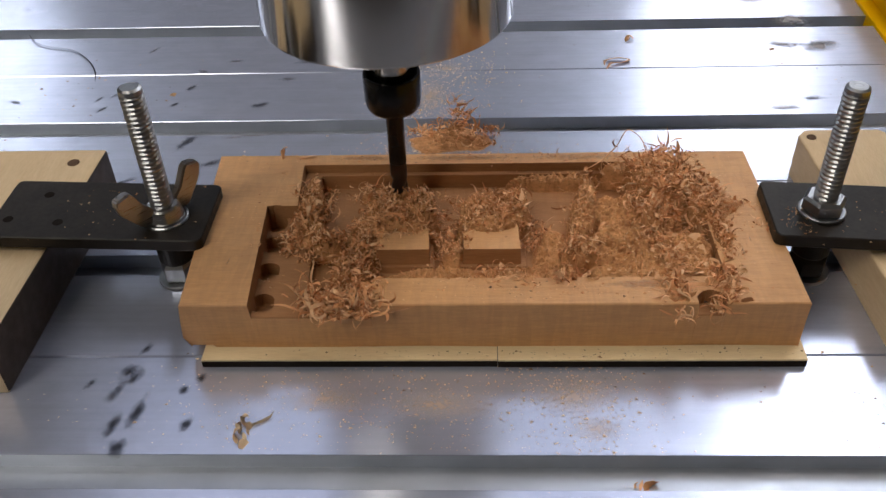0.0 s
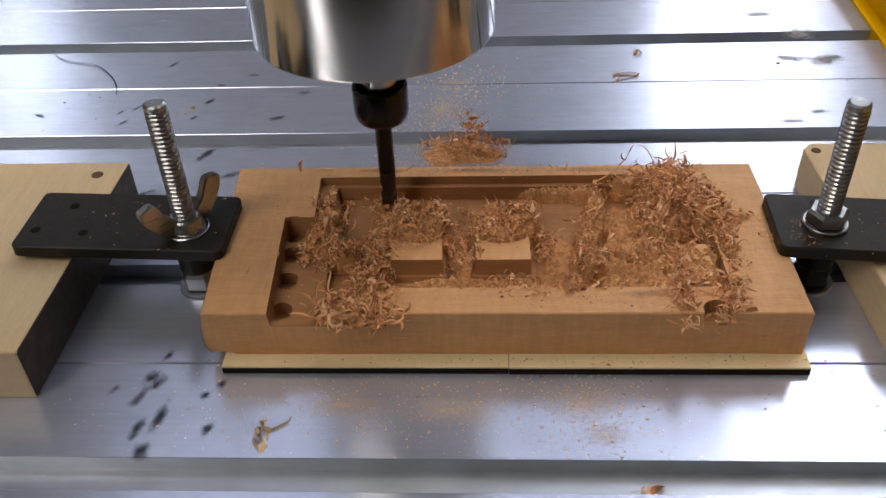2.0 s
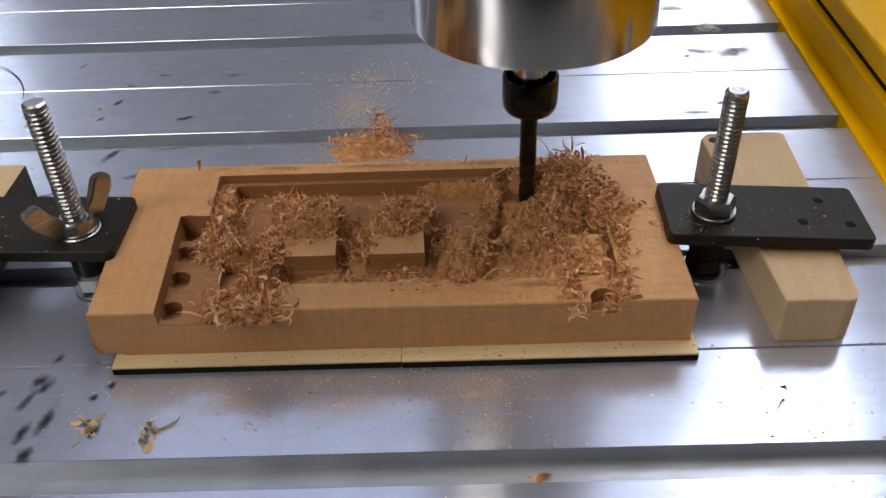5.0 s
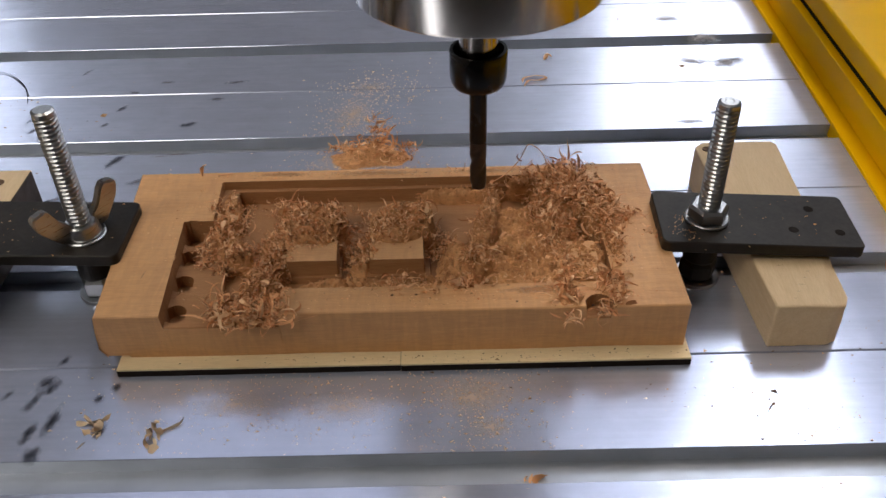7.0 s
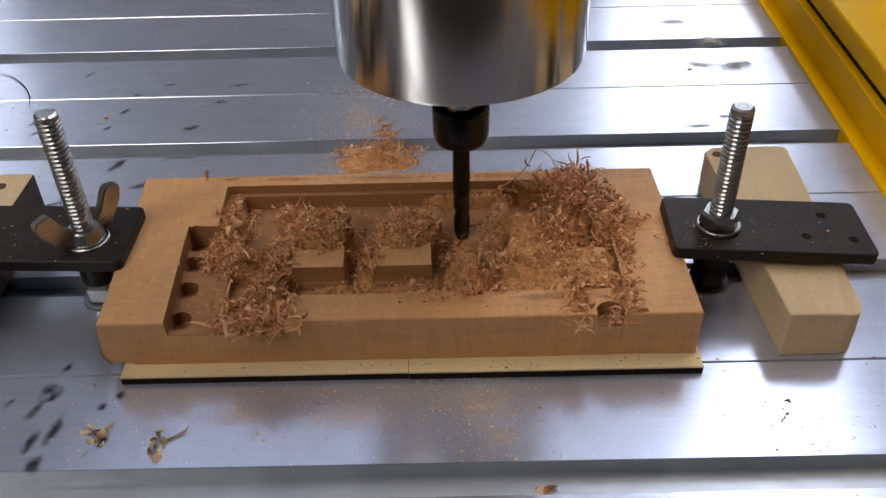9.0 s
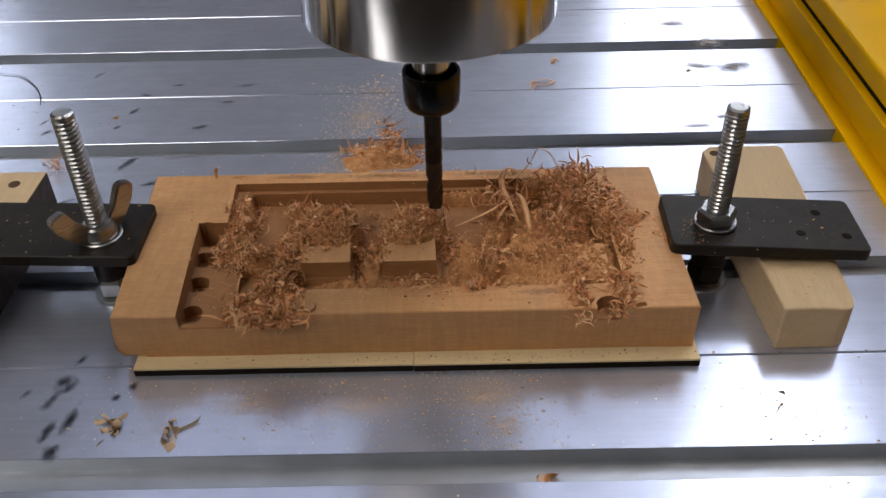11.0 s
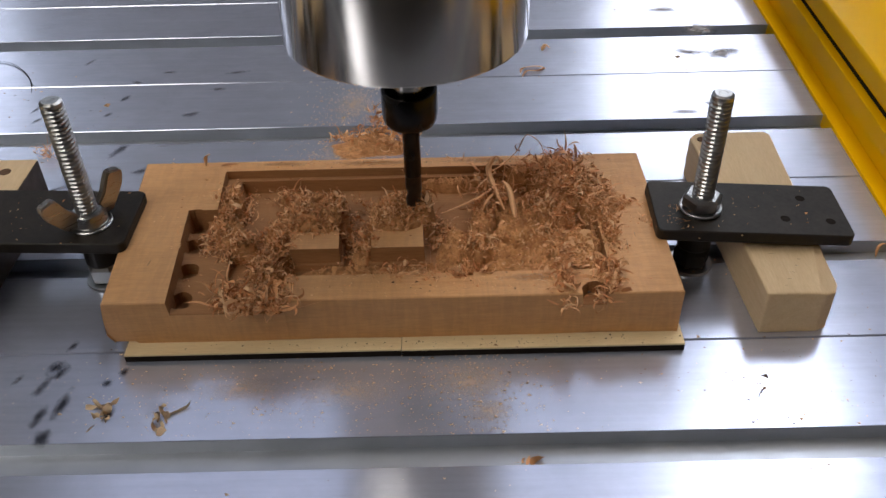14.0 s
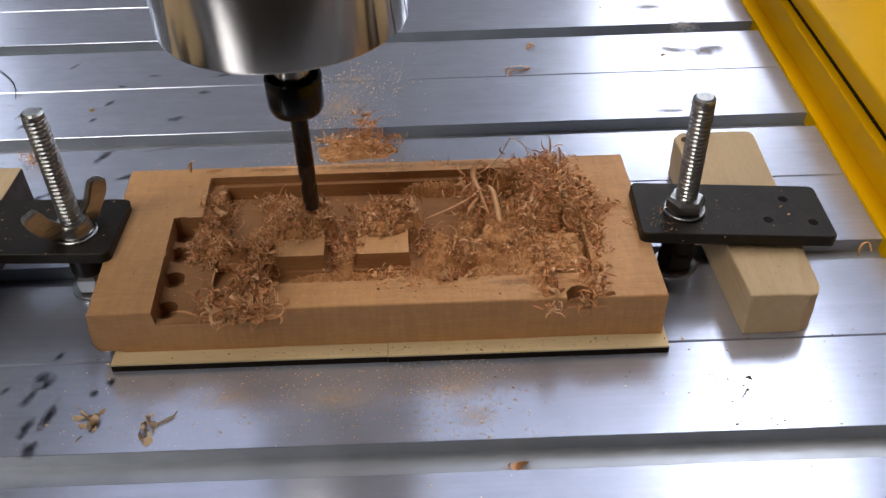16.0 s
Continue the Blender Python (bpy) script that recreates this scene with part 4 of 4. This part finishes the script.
curl("small wood curl lying on the table", [(0.0700, 0.2130, 0.0003), (0.0720, 0.2160, 0.0020), (0.0740, 0.2150, 0.0008)], 0.0022)
curl("thin dark wire-like hair lying on the table", [(-0.2371, 0.2308, 0.0003), (-0.2298, 0.2214, 0.0006), (-0.2203, 0.2160, 0.0006), (-0.2064, 0.2116, 0.0006), (-0.1948, 0.2000, 0.0006), (-0.1886, 0.1896, 0.0006), (-0.1852, 0.1798, 0.0003)], 0.0006, "hair", CHAR_AND_GAP)
curl("small pale curl in the slot by the beam", [(0.1790, 0.0440, -0.0030), (0.1800, 0.0460, 0.0006), (0.1830, 0.0470, 0.0010), (0.1835, 0.0440, -0.0010)], 0.0012)
shavings("small pale shavings lying on the front of the table", [heap(5, -0.0715, -0.0296, 0.0016, 0.0010, 0.0002, 0.0048, 0.0030, 0.5, 0.98)], lambda x, y: 0.0, PALE)
shavings("few tiny pale chips on a clamp bar", [heap(26, 0.1000, 0.0360, 0.0035, 0.0050, 0.0002, 0.0014, 0.0003, 1.0)], lambda x, y: 0.0268)
shavings("reddish chip lying in the front slot", [heap(5, 0.0405, -0.0440, 0.0006, 0.0020, 0.0004, 0.0034, 0.0016, 0.8, 0.95)], lambda x, y: -0.0060)
LOOP = curl("long curled strand standing in the shavings", [(0.0040, -0.0060, 0.0000), (0.0010, 0.0020, 0.0040), (-0.0010, 0.0090, 0.0070), (0.0005, 0.0115, 0.0100), (0.0022, 0.0120, 0.0112), (0.0035, 0.0112, 0.0104), (0.0030, 0.0105, 0.0090), (0.0018, 0.0108, 0.0092)], 0.0024)
STRAND = curl("flat frayed strand lying across the shavings", [(0.0040, 0.0050, 0.0050), (0.0060, 0.0010, 0.0048), (0.0070, -0.0060, 0.0030), (0.0075, -0.0120, 0.0010)], 0.0022)
FRAY = curl("thin forked strand lying across the shavings", [(0.0020, 0.0030, 0.0050), (-0.0040, -0.0030, 0.0042), (-0.0110, -0.0070, 0.0032), (-0.0190, -0.0090, 0.0010)], 0.0015)
FLY = shavings("small pale shavings that drop onto the table", [heap(5, 0.0, 0.0, 0.0012, 0.0020, 0.0002, 0.0048, 0.0030, 0.5, 0.98)], lambda x, y: 0.0, PALE, group="loose chips")
TANGLE = shavings("stringy pale shavings thrown up by the cutter", [heap(46, 0.0, 0.0, 0.0060, 0.0050, 0.0030, 0.0080, 0.0010, 1.8), heap(16, -0.0020, 0.0090, 0.0020, 0.0040, 0.0080, 0.0070, 0.0010, 2.5)], lambda x, y: 0.0, group="loose chips")
WISP = shavings("curly chips beside the clamp stud on the table", [heap(16, 0.0, 0.0, 0.0020, 0.0040, 0.0050, 0.0070, 0.0006, 2.6)], lambda x, y: 0.0, group="loose chips")


def motions():
    """The spindle's path: cutter tip x, y, z."""
    rows = [(0.0, -0.0310, 0.0616, 0.0135), (0.5, -0.0451, 0.0608, 0.0135), (1.0, -0.0568, 0.0622, 0.0135), (1.5, -0.0551, 0.0653, 0.0135),
            (2.0, -0.0401, 0.0642, 0.0135), (2.5, -0.0259, 0.0643, 0.0135), (3.0, -0.0114, 0.0642, 0.0135), (3.5, 0.0032, 0.0639, 0.0135),
            (4.0, 0.0175, 0.0636, 0.0135), (4.5, 0.0319, 0.0634, 0.0135), (5.0, 0.0466, 0.0630, 0.0135), (5.2, 0.0500, 0.0630, 0.0135), (6.2, 0.0450, 0.0600, 0.0220), (7.3, 0.0235, 0.0545, 0.0320),
            (7.5, 0.0211, 0.0544, 0.0320), (8.0, 0.0207, 0.0560, 0.0210), (8.5, 0.0206, 0.0533, 0.0135), (9.0, 0.0206, 0.0528, 0.0135),
            (9.2, 0.0200, 0.0528, 0.0140), (10.3, 0.0140, 0.0500, 0.0250), (11.5, 0.0074, 0.0469, 0.0305), (12.0, 0.0058, 0.0500, 0.0220), (12.5, 0.0054, 0.0484, 0.0135),
            (13.0, 0.0051, 0.0440, 0.0135), (13.5, 0.0070, 0.0465, 0.0135), (14.0, 0.0065, 0.0494, 0.0175), (14.5, 0.0070, 0.0509, 0.0290),
            (15.0, -0.0020, 0.0533, 0.0280), (15.5, -0.0204, 0.0489, 0.0300), (16.0, -0.0247, 0.0475, 0.0270)]
    walk(SPINDLE, [(t, pose(x, y, z)) for t, x, y, z in rows])

    walk(FLY, [(0.0, pose(0.0560, 0.0600, 0.0230)), (4.5, pose(0.0560, 0.0600, 0.0230)), (4.7, pose(-0.0300, 0.0150, 0.0420, 20, 10, 40)), (4.9, pose(-0.0904, -0.0269, 0.0, 0, 0, 60)), (16.0, pose(-0.0904, -0.0269, 0.0, 0, 0, 60))])
    thrown = [(0.0, pose(0.0560, 0.0470, 0.0120)), (9.2, pose(0.0560, 0.0470, 0.0120)), (10.2, pose(0.0450, 0.0560, 0.0260, 0, 0, 15)), (11.2, pose(0.0350, 0.0540, 0.0205)), (16.0, pose(0.0350, 0.0540, 0.0205))]
    for piece in (TANGLE, LOOP, STRAND, FRAY):
        walk(piece, thrown)
    walk(WISP, [(0.0, pose(-0.0590, 0.0420, 0.0200)), (9.2, pose(-0.0590, 0.0420, 0.0200)), (9.9, pose(-0.1000, 0.0900, 0.0500, 30, 0, 30)), (10.6, pose(-0.1550, 0.1190, 0.0, 0, 0, 50)), (16.0, pose(-0.1550, 0.1190, 0.0, 0, 0, 50))])


motions()
